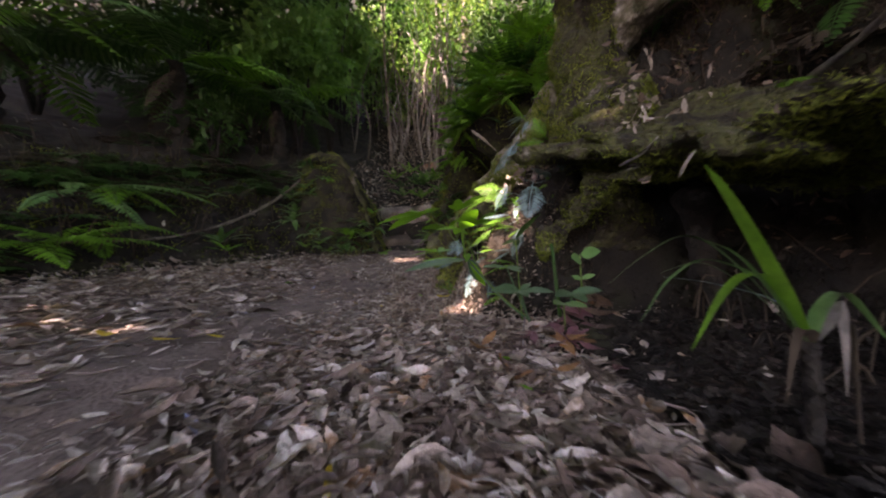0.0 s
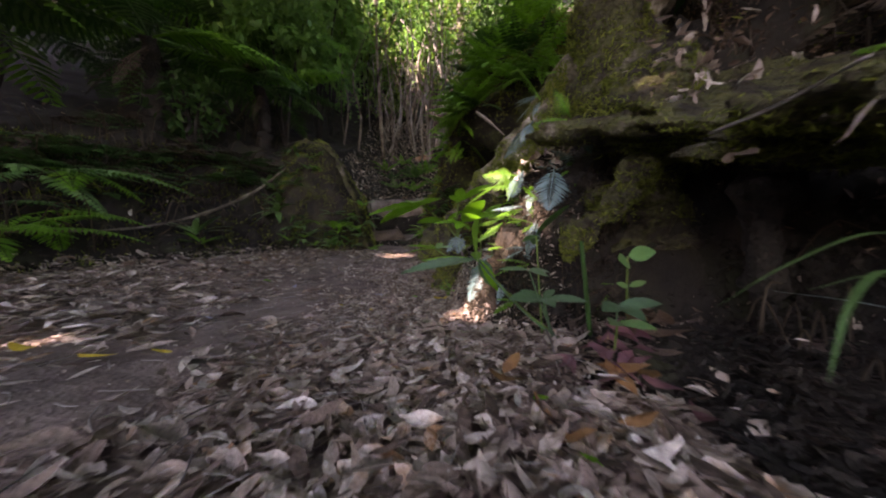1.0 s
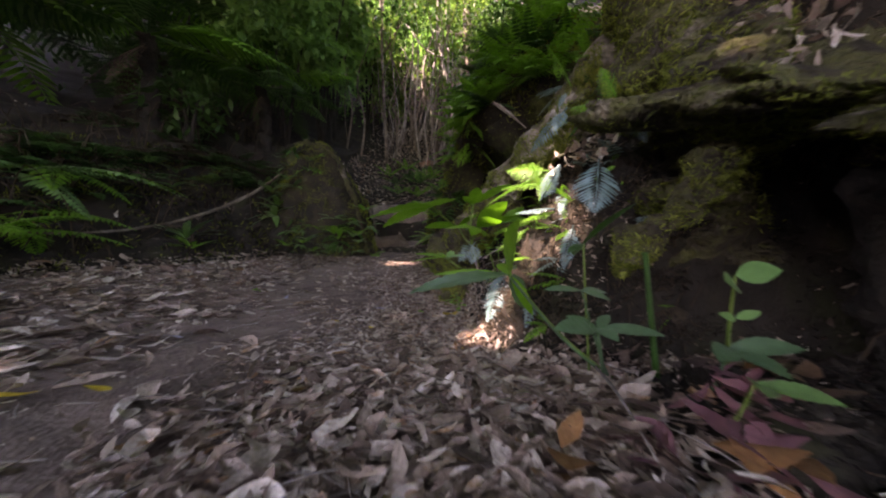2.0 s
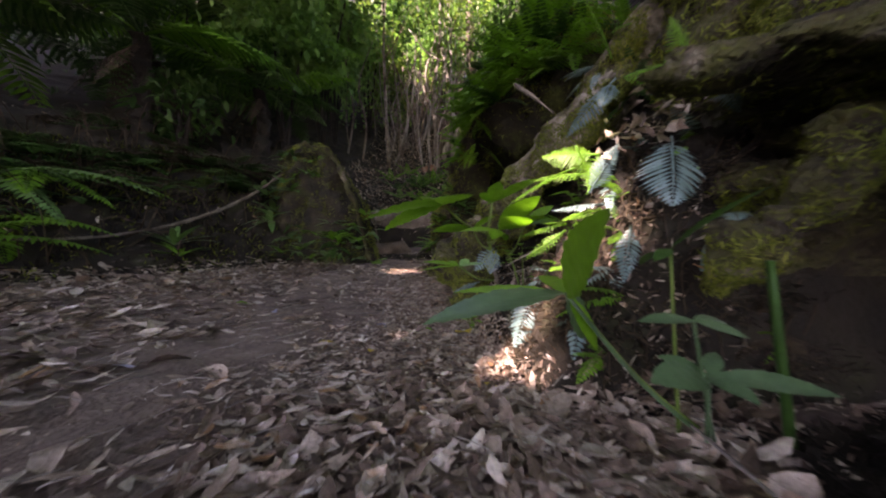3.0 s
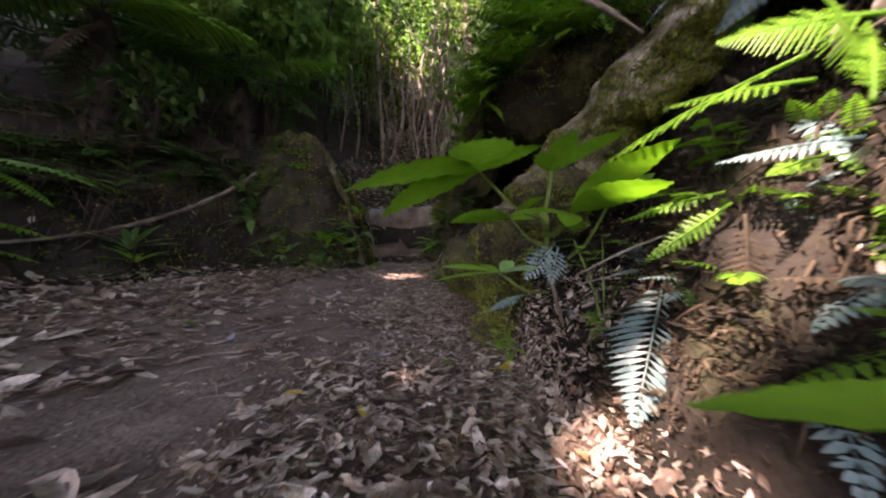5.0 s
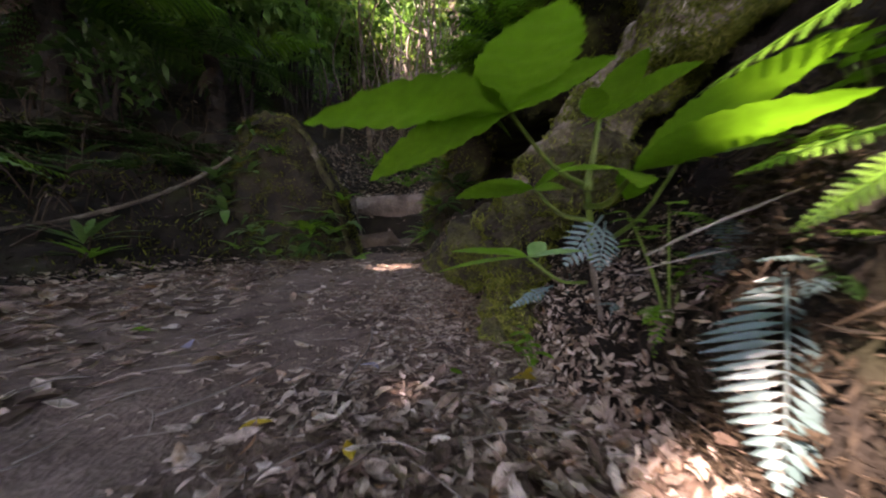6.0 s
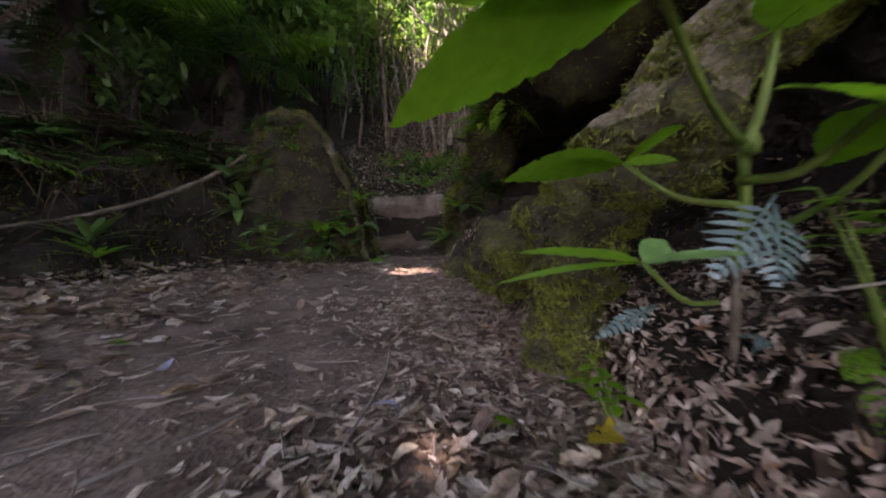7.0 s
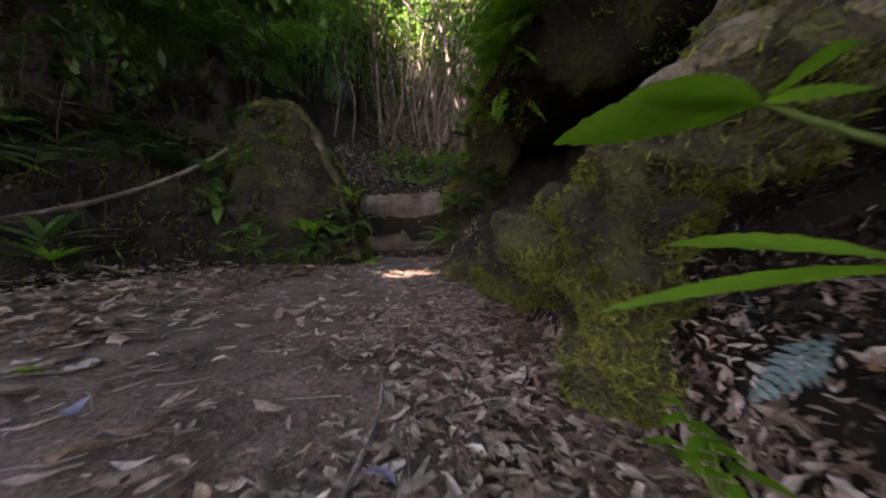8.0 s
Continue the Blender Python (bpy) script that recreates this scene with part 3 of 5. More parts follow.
# inner root, its near-black colour stands in for the hollow's shade
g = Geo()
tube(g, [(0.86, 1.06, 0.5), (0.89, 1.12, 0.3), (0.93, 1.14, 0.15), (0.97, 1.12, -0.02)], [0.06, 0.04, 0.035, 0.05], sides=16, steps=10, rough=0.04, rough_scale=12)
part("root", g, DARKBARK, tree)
for host, n, s, box in ((trunk, 36000, 0.02, ((0.2, 0.6, 0.4), (1.3, 2.2, 2.2))), (long_root, 80000, 0.019, ((-1, 2.1, 0), (0.6, 4.3, 1.4))), (bare_root, 52000, 0.015, ((-1, 1.5, 0), (0.6, 4.3, 1.4))), (leg_root, 30000, 0.015, None), (ledge_root, 60000, 0.014, ((0.3, 0.2, 0.3), (1.3, 1.5, 1))), (hole_root, 14000, 0.014, None), (knob, 26000, 0.016, None)):
    ob = part("moss", tufts("moss", host, n, s, n, up_only=-0.35, box=box), TUFT, host)
    tagged(ob, "olive green moss", kind="stuff")
for host, n, s, up in ((boulder, 50000, 0.034, -0.95), (pillar, 20000, 0.026, -0.4)):
    ob = part("moss", tufts("moss", host, n, s, n, up_only=up), TUFT, host)
    tagged(ob, "olive green moss", kind="stuff")

# hollow fibres are near-black so the wall's shade sits in their colour
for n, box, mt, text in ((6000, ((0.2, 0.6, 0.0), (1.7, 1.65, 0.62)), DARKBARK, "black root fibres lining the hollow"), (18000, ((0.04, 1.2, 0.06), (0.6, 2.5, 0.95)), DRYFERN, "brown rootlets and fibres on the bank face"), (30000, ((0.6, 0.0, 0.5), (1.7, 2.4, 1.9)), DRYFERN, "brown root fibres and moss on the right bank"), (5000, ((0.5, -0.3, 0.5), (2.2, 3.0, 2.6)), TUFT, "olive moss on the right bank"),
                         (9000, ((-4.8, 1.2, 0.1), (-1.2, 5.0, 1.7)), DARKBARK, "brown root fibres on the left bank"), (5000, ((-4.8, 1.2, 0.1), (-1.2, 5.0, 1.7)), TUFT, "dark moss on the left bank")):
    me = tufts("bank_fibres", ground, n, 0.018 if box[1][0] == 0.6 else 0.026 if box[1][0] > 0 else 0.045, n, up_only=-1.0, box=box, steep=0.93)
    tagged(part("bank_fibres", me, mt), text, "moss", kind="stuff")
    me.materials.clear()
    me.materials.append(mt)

# ---------------------------------------------------------------- leaf litter


def cover(x, y):
    """How thickly dead leaves lie: thin on the trodden middle of the trail, deep on the right-hand side and on the left verge."""
    bare = np.exp(-(np.abs(x + 0.8 + 0.05 * np.sin(2.1 * y)) / (0.34 + 0.1 * np.clip(y - 1.3, 0, 1))) ** 2.6)
    bare = np.maximum(bare, 0.75 * np.exp(-((x + 1.0) / 0.5) ** 2 - ((y - 0.75) / 0.35) ** 2))
    patch = np.array([noise.noise(Vector((a * 3, b * 3, 0))) for a, b in zip(x, y)])
    hollow = np.clip((x - 0.24 - 0.06 * np.clip((0.9 - y) / 0.3, 0, 1)) / 0.12, 0, 1) * np.clip((1.35 - y) / 0.2, 0, 1)
    return np.clip((1 - 0.9 * bare + 0.35 * patch) * (1 - 0.94 * hollow), 0.02, 1)


def scatter_litter(name, n, box, lo, hi, seed, label, lift=0.012, tilt=0.35, mat=LITTER, thin=True, shapes=DEAD, steep=9.0):
    r = np.random.default_rng(seed)
    x, y = r.uniform(box[0], box[1], n), r.uniform(box[2], box[3], n)
    keep = r.random(n) < (cover(x, y) if thin else 1)
    l, rr = banks(x, y)
    up = np.maximum(l, rr)
    l2, r2 = banks(x + 0.03, y)
    slope = (np.maximum(l2, r2) - up) / 0.03
    keep &= np.abs(slope) < steep
    x, y, up, slope = x[keep], y[keep], up[keep], slope[keep]
    n = len(x)
    z = trail(x, y) + up + 0.004 + np.abs(r.normal(0, lift, n))
    rot = turns(r.uniform(0, 6.28, n), r.normal(0, tilt, n), r.normal(0, tilt, n))
    lean = turns(np.zeros(n), np.zeros(n), -np.arctan(slope))
    size = r.uniform(lo, hi, n) * r.choice([0.45, 0.65, 0.85, 1.0, 1.25, 1.5], n, p=[0.18, 0.24, 0.24, 0.18, 0.11, 0.05])
    ob = part(name, scatter(name, shapes, np.stack([x, y, z], 1), lean @ rot, size, mat), mat)
    return tagged(ob, label, "leaf litter", kind="stuff")


scatter_litter("leaf_litter", 10000, (-0.75, 0.5, -0.3, 1.5), 0.035, 0.08, 1, "curled brown and grey dead leaves heaped on the trail", lift=0.013, tilt=0.2, steep=0.9)
scatter_litter("leaf_litter", 11500, (-0.8, 0.12, 1.5, 3.2), 0.022, 0.055, 2, "curled brown dead leaves along the trail", lift=0.009, tilt=0.18)
scatter_litter("leaf_litter", 9500, (-3.4, -0.7, -0.2, 4.4), 0.05, 0.1, 3, "brown dead leaves on the trail's verge", lift=0.011, tilt=0.2, steep=0.5)
scatter_litter("leaf_litter", 2600, (-1.3, 0.1, 3.1, 5.2), 0.04, 0.07, 4, "brown dead leaves at the gully mouth", lift=0.008, tilt=0.2)
scatter_litter("leaf_litter", 5500, (0.02, 1.2, 0.0, 2.6), 0.013, 0.032, 5, "brown dead leaves caught on the root bank", lift=0.013, tilt=0.35, steep=2.6)
scatter_litter("leaf_litter", 450, (-6.0, -1.6, 1.5, 7.0), 0.04, 0.07, 6, "brown dead leaves on the high bank", lift=0.01, tilt=0.4, thin=False, steep=2.2)
scatter_litter("leaf_litter", 6500, (-2.0, 1.4, 5.6, 11.5), 0.05, 0.1, 8, "brown dead leaves in the gully", lift=0.01, tilt=0.4, thin=False, steep=4)
scatter_litter("leaf_litter", 9000, (-4.0, 1.6, -5.0, -0.25), 0.05, 0.1, 10, "brown dead leaves on the trail behind", lift=0.008, tilt=0.15, shapes=FAR, steep=2)
scatter_litter("leaf_crumbs", 3200, (-1.9, 0.3, 0.2, 4.0), 0.008, 0.02, 9, "crumbs of dead leaves on bare soil", lift=0.003, tilt=0.2, thin=False)

# near-black leaf pieces darken the hollow floor in place of shade
scatter_litter("shade_leaves", 11000, (0.38, 1.5, -0.2, 1.2), 0.025, 0.06, 25, "black leaf pieces standing in for shade on the floor of the hollow", lift=0.008, tilt=0.3, thin=False, mat=DARKBARK)

# same black pieces paint the shade under the sloping root
scatter_litter("shade_leaves", 4000, (0.15, 0.75, 1.85, 3.1), 0.02, 0.05, 26, "black leaf pieces standing in for shade under the sloping root", lift=0.008, tilt=0.3, thin=False, mat=DARKBARK)


def heap(name, cx, cy, cz, sx, sy, sz, n, size, seed, label):
    r = np.random.default_rng(seed)
    p = np.stack([r.normal(cx, sx, n), r.normal(cy, sy, n), np.zeros(n)], 1)
    p[:, 2] = cz + np.abs(r.normal(0, sz, n)) + 0.35 * (p[:, 0] - cx)
    rot = turns(r.uniform(0, 6.28, n), r.normal(0, 0.6, n), r.normal(0.2, 0.6, n))
    ob = part(name, scatter(name, DEAD, p, rot, size * r.uniform(0.6, 1.3, n), LITTER), LITTER)
    return tagged(ob, label, "leaf litter", kind="stuff")


heap("leaf_heap", 0.62, 1.1, 0.68, 0.09, 0.09, 0.06, 80, 0.038, 21, "pale dead leaves piled between root and trunk")
heap("leaf_heap", 0.69, 1.17, 0.78, 0.05, 0.05, 0.11, 70, 0.042, 24, "pale curled dead leaves spilling down beside the trunk")
heap("leaf_heap", 0.42, 1.45, 0.62, 0.07, 0.08, 0.06, 130, 0.036, 22, "rusty dead leaves lodged among ferns")
heap("leaf_heap", 0.72, 0.85, 0.56, 0.12, 0.14, 0.02, 36, 0.05, 23, "dead leaves lying on the mossy root")


def single_leaf(name, x, y, size, mat, label, turn, lift=0.02, shape=3, pitch=0.15):
    g = Geo()
    g.add([Vector(p) * size for p in DEAD[shape][0]], DEAD[shape][1])
    ob = part(name, g, mat)
    ob.location = (x, y, land(x, y) + lift)
    ob.rotation_euler = (pitch, 0.1, turn)
    return tagged(ob, label, "leaf", "coloured fallen leaves")


for x, y, s, mt, tx, tn, sh in (
        (-0.01, 2.06, 0.13, YELLOW, "bright yellow fallen leaf on brown litter", 2.5, 1), (-0.55, 1.94, 0.06, YELLOW, "yellow fallen leaf on bare soil", 2.3, 5),
        (-0.36, 1.85, 0.05, YELLOW, "small yellow fallen leaf on litter", 0.4, 8), (-1.28, 1.22, 0.1, YELLOW, "pale yellow fallen leaf on the verge", 1.4, 1),
        (-1.02, 1.18, 0.09, YELLOW, "pale yellow curled leaf on the verge", 1.9, 9), (-0.86, 1.2, 0.07, YELLOW, "yellow-green fallen leaf on soil", 1.5, 11),
        (-0.16, 0.44, 0.1, YELLOW, "yellowish fallen leaf among brown ones", 0.5, 4), (0.02, 1.5, 0.05, YELLOW, "yellow fallen leaf below ferns", 1.0, 6),
        (0.25, 0.8, 0.08, PURPLE, "purple-brown fallen leaf on litter", 0.3, 7), (0.33, 0.82, 0.09, PURPLE, "purple-brown fallen leaf on litter", 2.2, 12),
        (0.2, 0.86, 0.07, PURPLE, "purple-brown fallen leaf on litter", 1.2, 14), (0.38, 0.72, 0.08, PURPLE, "purple-brown fallen leaf on litter", 2.9, 16),
        (-1.02, 1.62, 0.07, SLATE, "blue-grey fallen leaf on soil", 1.7, 10), (-0.5, 0.62, 0.09, SLATE, "blue-grey fallen leaf on soil", 0.9, 13),
        (-0.38, 2.18, 0.06, SLATE, "blue-grey fallen leaf on soil", 1.3, 15), (-0.95, 2.35, 0.06, SLATE, "blue-grey fallen leaf on soil", 0.2, 17),
        (-1.19, 2.48, 0.07, LEAF, "green fallen leaf on litter", 1.8, 0), (-0.16, 2.12, 0.05, LEAF, "green fallen leaf on litter", 0.6, 19),
        (0.16, 0.62, 0.05, LEAF, "small green fallen leaf on litter", 1.1, 20), (0.14, 0.78, 0.04, LEAF, "small green fallen leaf on litter", 2.0, 21)):
    single_leaf("fallen_leaf", x, y, s, mt, tx, tn, shape=sh)
rs = random.Random(77)
for k in range(22):
    single_leaf("fallen_leaf", rs.gauss(0.31, 0.05), rs.gauss(0.89, 0.05), rs.uniform(0.05, 0.095), PURPLE, "reddish-purple dead leaf on brown litter", rs.uniform(0, 6.28), shape=rs.randrange(20), lift=rs.uniform(0.025, 0.045), pitch=rs.uniform(-0.5, 0.5))
for k in range(9):
    single_leaf("fallen_leaf", rs.gauss(0.27, 0.1), rs.gauss(0.8, 0.09), rs.uniform(0.06, 0.1), AMBER, "orange-brown curled dead leaf on litter", rs.uniform(0, 6.28), shape=rs.randrange(20), lift=rs.uniform(0.025, 0.045), pitch=rs.uniform(-0.5, 0.5))
for k in range(9):
    single_leaf("fallen_leaf", rs.gauss(0.45, 0.035), rs.gauss(0.92, 0.025), rs.uniform(0.07, 0.12), RUSTLEAF, "crumpled brown dead leaf beside the hollow", rs.uniform(0, 6.28), shape=rs.randrange(20), lift=rs.uniform(0.02, 0.05), pitch=rs.uniform(-0.6, 0.6))

# ---------------------------------------------------------------- broadleaf plants by the trail


def palmate(plant, hub, base, leaflets, stem_r=0.004, teeth=0.045, mat=LEAF):
    """A compound leaf: its stalk from base to hub and leaflets (tip place, width, lean of the face)."""
    stalk = Geo()
    mid = (Vector(base) + Vector(hub)) / 2 + Vector((0, 0, -0.02))
    tube(stalk, [base, tuple(mid), hub], [stem_r * 1.3, stem_r, stem_r * 0.8], sides=6, steps=4)
    st = part("leaf_stalk", stalk, DIMLEAF if mat is DIMLEAF else STEM, plant)
    for tip, w, face in leaflets:
        g = Geo()
        d = Vector(tip) - Vector(hub)
        leaf(g, axes(hub, d + Vector((0, 0, 0.16 * d.length)), face), d.length * 1.02, w, rows=30, teeth=teeth, fold=0.16, droop=0.16, fat=0.5, cols=(-1, -0.66, -0.33, 0, 0.33, 0.66, 1))
        part("leaflet", g, mat, st)


def along(hub, dirs, face=(0, 0, 1)):
    return [((hub[0] + d[0], hub[1] + d[1], hub[2] + d[2]), w, face) for d, w in dirs]


plant = thing("broadleaf_plant", 0, 0, 0, "bright green plant with large toothed palmate leaves", "plant", "broadleaf plants")
g = Geo()
tube(g, [(0.1, 1.93, 0.3), (0.09, 1.905, 0.36), (0.078, 1.89, 0.436)], [0.006, 0.0062, 0.006], sides=10, steps=6)
tube(g, [(0.078, 1.88, 0.425), (0.078, 1.88, 0.436), (0.078, 1.88, 0.447)], [0.0065, 0.0085, 0.0065], sides=10, steps=3)
part("stem", g, STEM, plant)
g = Geo()
tube(g, [(0.2, 2.06, 0.08), (0.14, 1.98, 0.2), (0.1, 1.93, 0.302)], [0.005, 0.0055, 0.0058], sides=8, steps=6)
part("stem_foot", g, BARK, plant, "brown woody lower stem")
palmate(plant, (-0.091, 1.776, 0.526), (0.074, 1.885, 0.436), [((-0.33, 1.65, 0.466), 0.11, (0, 0.22, 1)), ((-0.293, 1.827, 0.448), 0.1, (0, 0.2, 1)), ((-0.12, 1.545, 0.508), 0.11, (0, 0.22, 1)), ((-0.002, 1.668, 0.54), 0.065, (0, 0.1, 1))], 0.004)
palmate(plant, (0.09, 1.86, 0.545), (0.068, 1.883, 0.43), [((0.1, 1.745, 0.596), 0.055, (0.2, 0.3, 1)), ((0.251, 1.84, 0.622), 0.058, (0, 0.4, 1)), ((0.04, 1.8, 0.57), 0.045, (0, 0.3, 1)), ((0.055, 1.83, 0.528), 0.04, (0, 0.4, 1))], 0.0055)
palmate(plant, (0.1, 1.79, 0.437), (0.08, 1.9, 0.4), [((0.186, 1.59, 0.517), 0.075, (0.25, 0.3, 1)), ((0.158, 1.565, 0.446), 0.075, (0.35, 0.25, 1)), ((0.24, 1.7, 0.47), 0.065, (0.1, 0.3, 1)), ((-0.03, 1.74, 0.431), 0.035, (0, -0.5, 1)), ((0.14, 1.86, 0.405), 0.05, (0, -0.7, 0.8)), ((0.07, 1.73, 0.405), 0.05, (0, -0.7, 0.8))], 0.005)
palmate(plant, (0.037, 2.048, 0.461), (0.085, 1.9, 0.372), [((-0.124, 2.15, 0.458), 0.08, (0, 0.45, 1)), ((-0.09, 2.06, 0.475), 0.045, (0, 0.4, 1)), ((0.132, 2.055, 0.517), 0.05, (0, 0.4, 1)), ((0.085, 2.0, 0.45), 0.04, (0, -0.8, 0.8))], 0.0042)
palmate(plant, (0.2, 1.82, 0.46), (0.16, 1.95, 0.34), [((0.3, 1.8, 0.52), 0.045, (0, -0.7, 0.8)), ((0.27, 1.73, 0.46), 0.045, (0, -0.7, 0.8)), ((0.15, 1.75, 0.44), 0.04, (0, -0.6, 0.8))], 0.004, mat=FERN)
palmate(plant, (-0.035, 1.9, 0.312), (0.11, 1.97, 0.25), [((-0.17, 1.895, 0.328), 0.03, (0, -0.4, 1)), ((-0.194, 1.92, 0.29), 0.016, (0, -0.4, 1)), ((-0.07, 2.0, 0.33), 0.022, (0, -0.4, 1))], 0.003)
palmate(plant, (-0.03, 1.905, 0.312), (0.11, 1.97, 0.25), [((0.01, 1.915, 0.335), 0.036, (0, -0.9, 0.7)), ((0.05, 1.86, 0.318), 0.022, (0, -0.5, 1))], 0.003, mat=BLADE)


plant = thing("broadleaf_plant", 0, 0, 0, "low green plant with drooping toothed leaflets beside the trail", "plant", "broadleaf plants")
palmate(plant, (0.087, 1.186, 0.293), (0.33, 1.2, 0.04), [((-0.127, 1.107, 0.262), 0.062, (0.1, -0.3, 1)), ((0.142, 1.219, 0.202), 0.055, (0.4, -1, 0.4))], 0.0035, mat=DIMLEAF)
palmate(plant, (0.092, 1.19, 0.29), (0.34, 1.21, 0.04), [((-0.086, 1.24, 0.288), 0.032, (0, -0.35, 1)), ((0.09, 1.33, 0.31), 0.032, (-0.2, -0.3, 1)), ((0.035, 1.01, 0.37), 0.075, (-1, -0.4, 0.15)), ((0.15, 1.2, 0.19), 0.03, (0.3, -1, 0.3))], 0.003)
palmate(plant, (0.259, 1.121, 0.182), (0.32, 1.2, 0.03), [((0.16, 1.075, 0.188), 0.05, (0, -0.6, 1)), ((0.27, 1.06, 0.17), 0.035, (0, -0.6, 1)), ((0.2, 1.13, 0.205), 0.03, (0, -0.5, 1))], 0.003, mat=DIMLEAF)
palmate(plant, (0.262, 1.121, 0.182), (0.33, 1.21, 0.03), [((0.345, 1.04, 0.182), 0.036, (0, -0.6, 1)), ((0.31, 1.16, 0.2), 0.025, (0, -0.4, 1))], 0.003, mat=DIMLEAF)
palmate(plant, (0.21, 1.08, 0.268), (0.33, 1.19, 0.03), [((0.128, 1.052, 0.272), 0.022, (0, -0.5, 1)), ((0.276, 1.103, 0.257), 0.022, (0, -0.5, 1)), ((0.25, 1.05, 0.252), 0.022, (0, -0.5, 1))], 0.0025, mat=DIMLEAF)
palmate(plant, (0.27, 1.2, 0.36), (0.29, 1.22, 0.03), [((0.33, 1.1, 0.445), 0.034, (0.3, -0.5, 0.9)), ((0.3, 1.33, 0.33), 0.03, (-0.2, -0.4, 1)), ((0.22, 1.16, 0.342), 0.022, (0, -0.5, 1))], 0.003, mat=DARKFERN)
palmate(plant, (0.36, 0.92, 0.2), (0.37, 0.98, 0.1), [((0.3, 0.86, 0.2), 0.036, (0, -0.7, 1)), ((0.42, 0.87, 0.208), 0.036, (0, -0.7, 1)), ((0.365, 0.84, 0.185), 0.036, (0, -0.8, 0.8))], 0.0025, mat=DIMLEAF)
palmate(plant, (0.3, 0.82, 0.19), (0.34, 0.92, 0.08), [((0.26, 0.76, 0.2), 0.028, (0, -0.7, 1)), ((0.33, 0.76, 0.19), 0.028, (0, -0.7, 1))], 0.0025, mat=BLADE)
# stem takes the deep fern green to look shaded
g = Geo()
tube(g, [(0.408, 1.15, 0.05), (0.4, 1.15, 0.16), (0.385, 1.15, 0.34)], [0.008, 0.007, 0.006], sides=7, steps=4)
part("stem", g, DARKFERN, plant, "bare upright green stem")

plant = thing("round_leaf_seedling", 0, 0, 0, "thin seedling with small round pale green leaves", "plant")
g = Geo()
tube(g, [(0.43, 1.0, 0.1), (0.415, 0.98, 0.2), (0.4, 0.95, 0.305)], [0.0035, 0.003, 0.002], sides=6)
part("stem", g, STEM, plant)
for tip, w in (((0.445, 0.92, 0.318), 0.042), ((0.37, 0.93, 0.302), 0.04), ((0.375, 0.95, 0.246), 0.016), ((0.445, 0.95, 0.248), 0.016)):
    g = Geo()
    b = Vector((0.405, 0.955, tip[2] - 0.012))
    leaf(g, axes(b, Vector(tip) - b, (0, -0.9, 0.6)), (Vector(tip) - b).length, w, rows=7, fold=0.1, droop=0.1)
    part("leaf", g, BLADE, plant)

rs = random.Random(11)
for cx, cy, n, h, lw, tx in ((0.2, 1.86, 4, 0.22, 0.06, "leafy green undergrowth below ferns"), (0.04, 2.12, 4, 0.12, 0.045, "small green seedlings on the root foot"), (0.34, 1.68, 5, 0.2, 0.06, "leafy green undergrowth below ferns")):
    z0 = land(cx, cy) - 0.02
    plant = thing("seedling", cx, cy, z0, tx, "plant", "seedlings")
    for k in range(n):
        a, lean = rs.uniform(0, 6.28), rs.uniform(0.1, 0.4)
        top = Vector((math.cos(a) * lean * h, math.sin(a) * lean * h, h * rs.uniform(0.5, 1)))
        g = Geo()
        tube(g, [(0, 0, 0), tuple(top * 0.5 + Vector((0, 0, 0.02))), tuple(top)], [0.003, 0.0025, 0.0015], sides=5)
        st = part("stem", g, STEM, plant)
        for j in range(4):
            g = Geo()
            b = a + j * 1.7
            leaf(g, axes(top * (1 - 0.08 * j), (math.cos(b), math.sin(b), 0.15), (0, 0, 1)), lw * rs.uniform(0.6, 1.1), lw * 0.42, rows=9, teeth=0.08, droop=0.25)
            part("leaf", g, LEAF, st)

# ---------------------------------------------------------------- ferns


def fern(name, at, fronds, mat, label, group="ferns", lobes=0, pairs=18, arch=0.5, thick=0.004, fat=0.3):
    """A fern from fronds (tip place, width); the fronds spring from the crown at its base."""
    at = (at[0], at[1], max(at[2], land(at[0], at[1]) + 0.02))
    th = thing(name, *at, label, "fern", group)
    for tip, w in fronds:
        d = Vector(tip) - Vector(at)
        length = d.length * 1.12
        rise = arch * length * 0.6
        g = Geo()
        aim = d + Vector((0, 0, rise))
        nrm = Vector((0, 0, 1)) if abs(aim.normalized().z) < 0.9 else Vector((-d.x, -d.y, 0.2))
        frond(g, (0, 0, 0), aim, length, w, pairs=pairs, arch=arch, normal=nrm, lobes=lobes, thick=thick, fat=fat)
        part("frond", g, mat, th)
    return th


def facing_frond(th, base, tip, width, normal, mat, pairs=16, arch=0.2, lobes=9, fat=0.3, slim=0.8):
    """A hanging frond whose face is turned to a given side."""
    g = Geo()
    d = Vector(tip) - Vector(base)
    frond(g, base, d, d.length, width, pairs=int(pairs * 1.25), arch=arch, normal=normal, lobes=0 if mat is BLUEFERN else lobes, thick=0.003, fat=fat, slim=slim)
    part("frond", g, mat, th)


th = thing("fern", 0, 0, 0, "bright green and silvery ferns rooted in the bank", "fern", "ferns on the bank")
facing_frond(th, (0.27, 1.42, 0.585), (0.148, 1.478, 0.612), 0.045, (0, -1, 0.5), FERN, pairs=20)
facing_frond(th, (0.218, 1.43, 0.61), (0.262, 1.42, 0.52), 0.035, (-0.1, -1, 0.3), FERN, pairs=16)
facing_frond(th, (0.232, 1.4, 0.49), (0.276, 1.35, 0.59), 0.032, (-0.2, -1, 0.2), BLUEFERN, pairs=16)
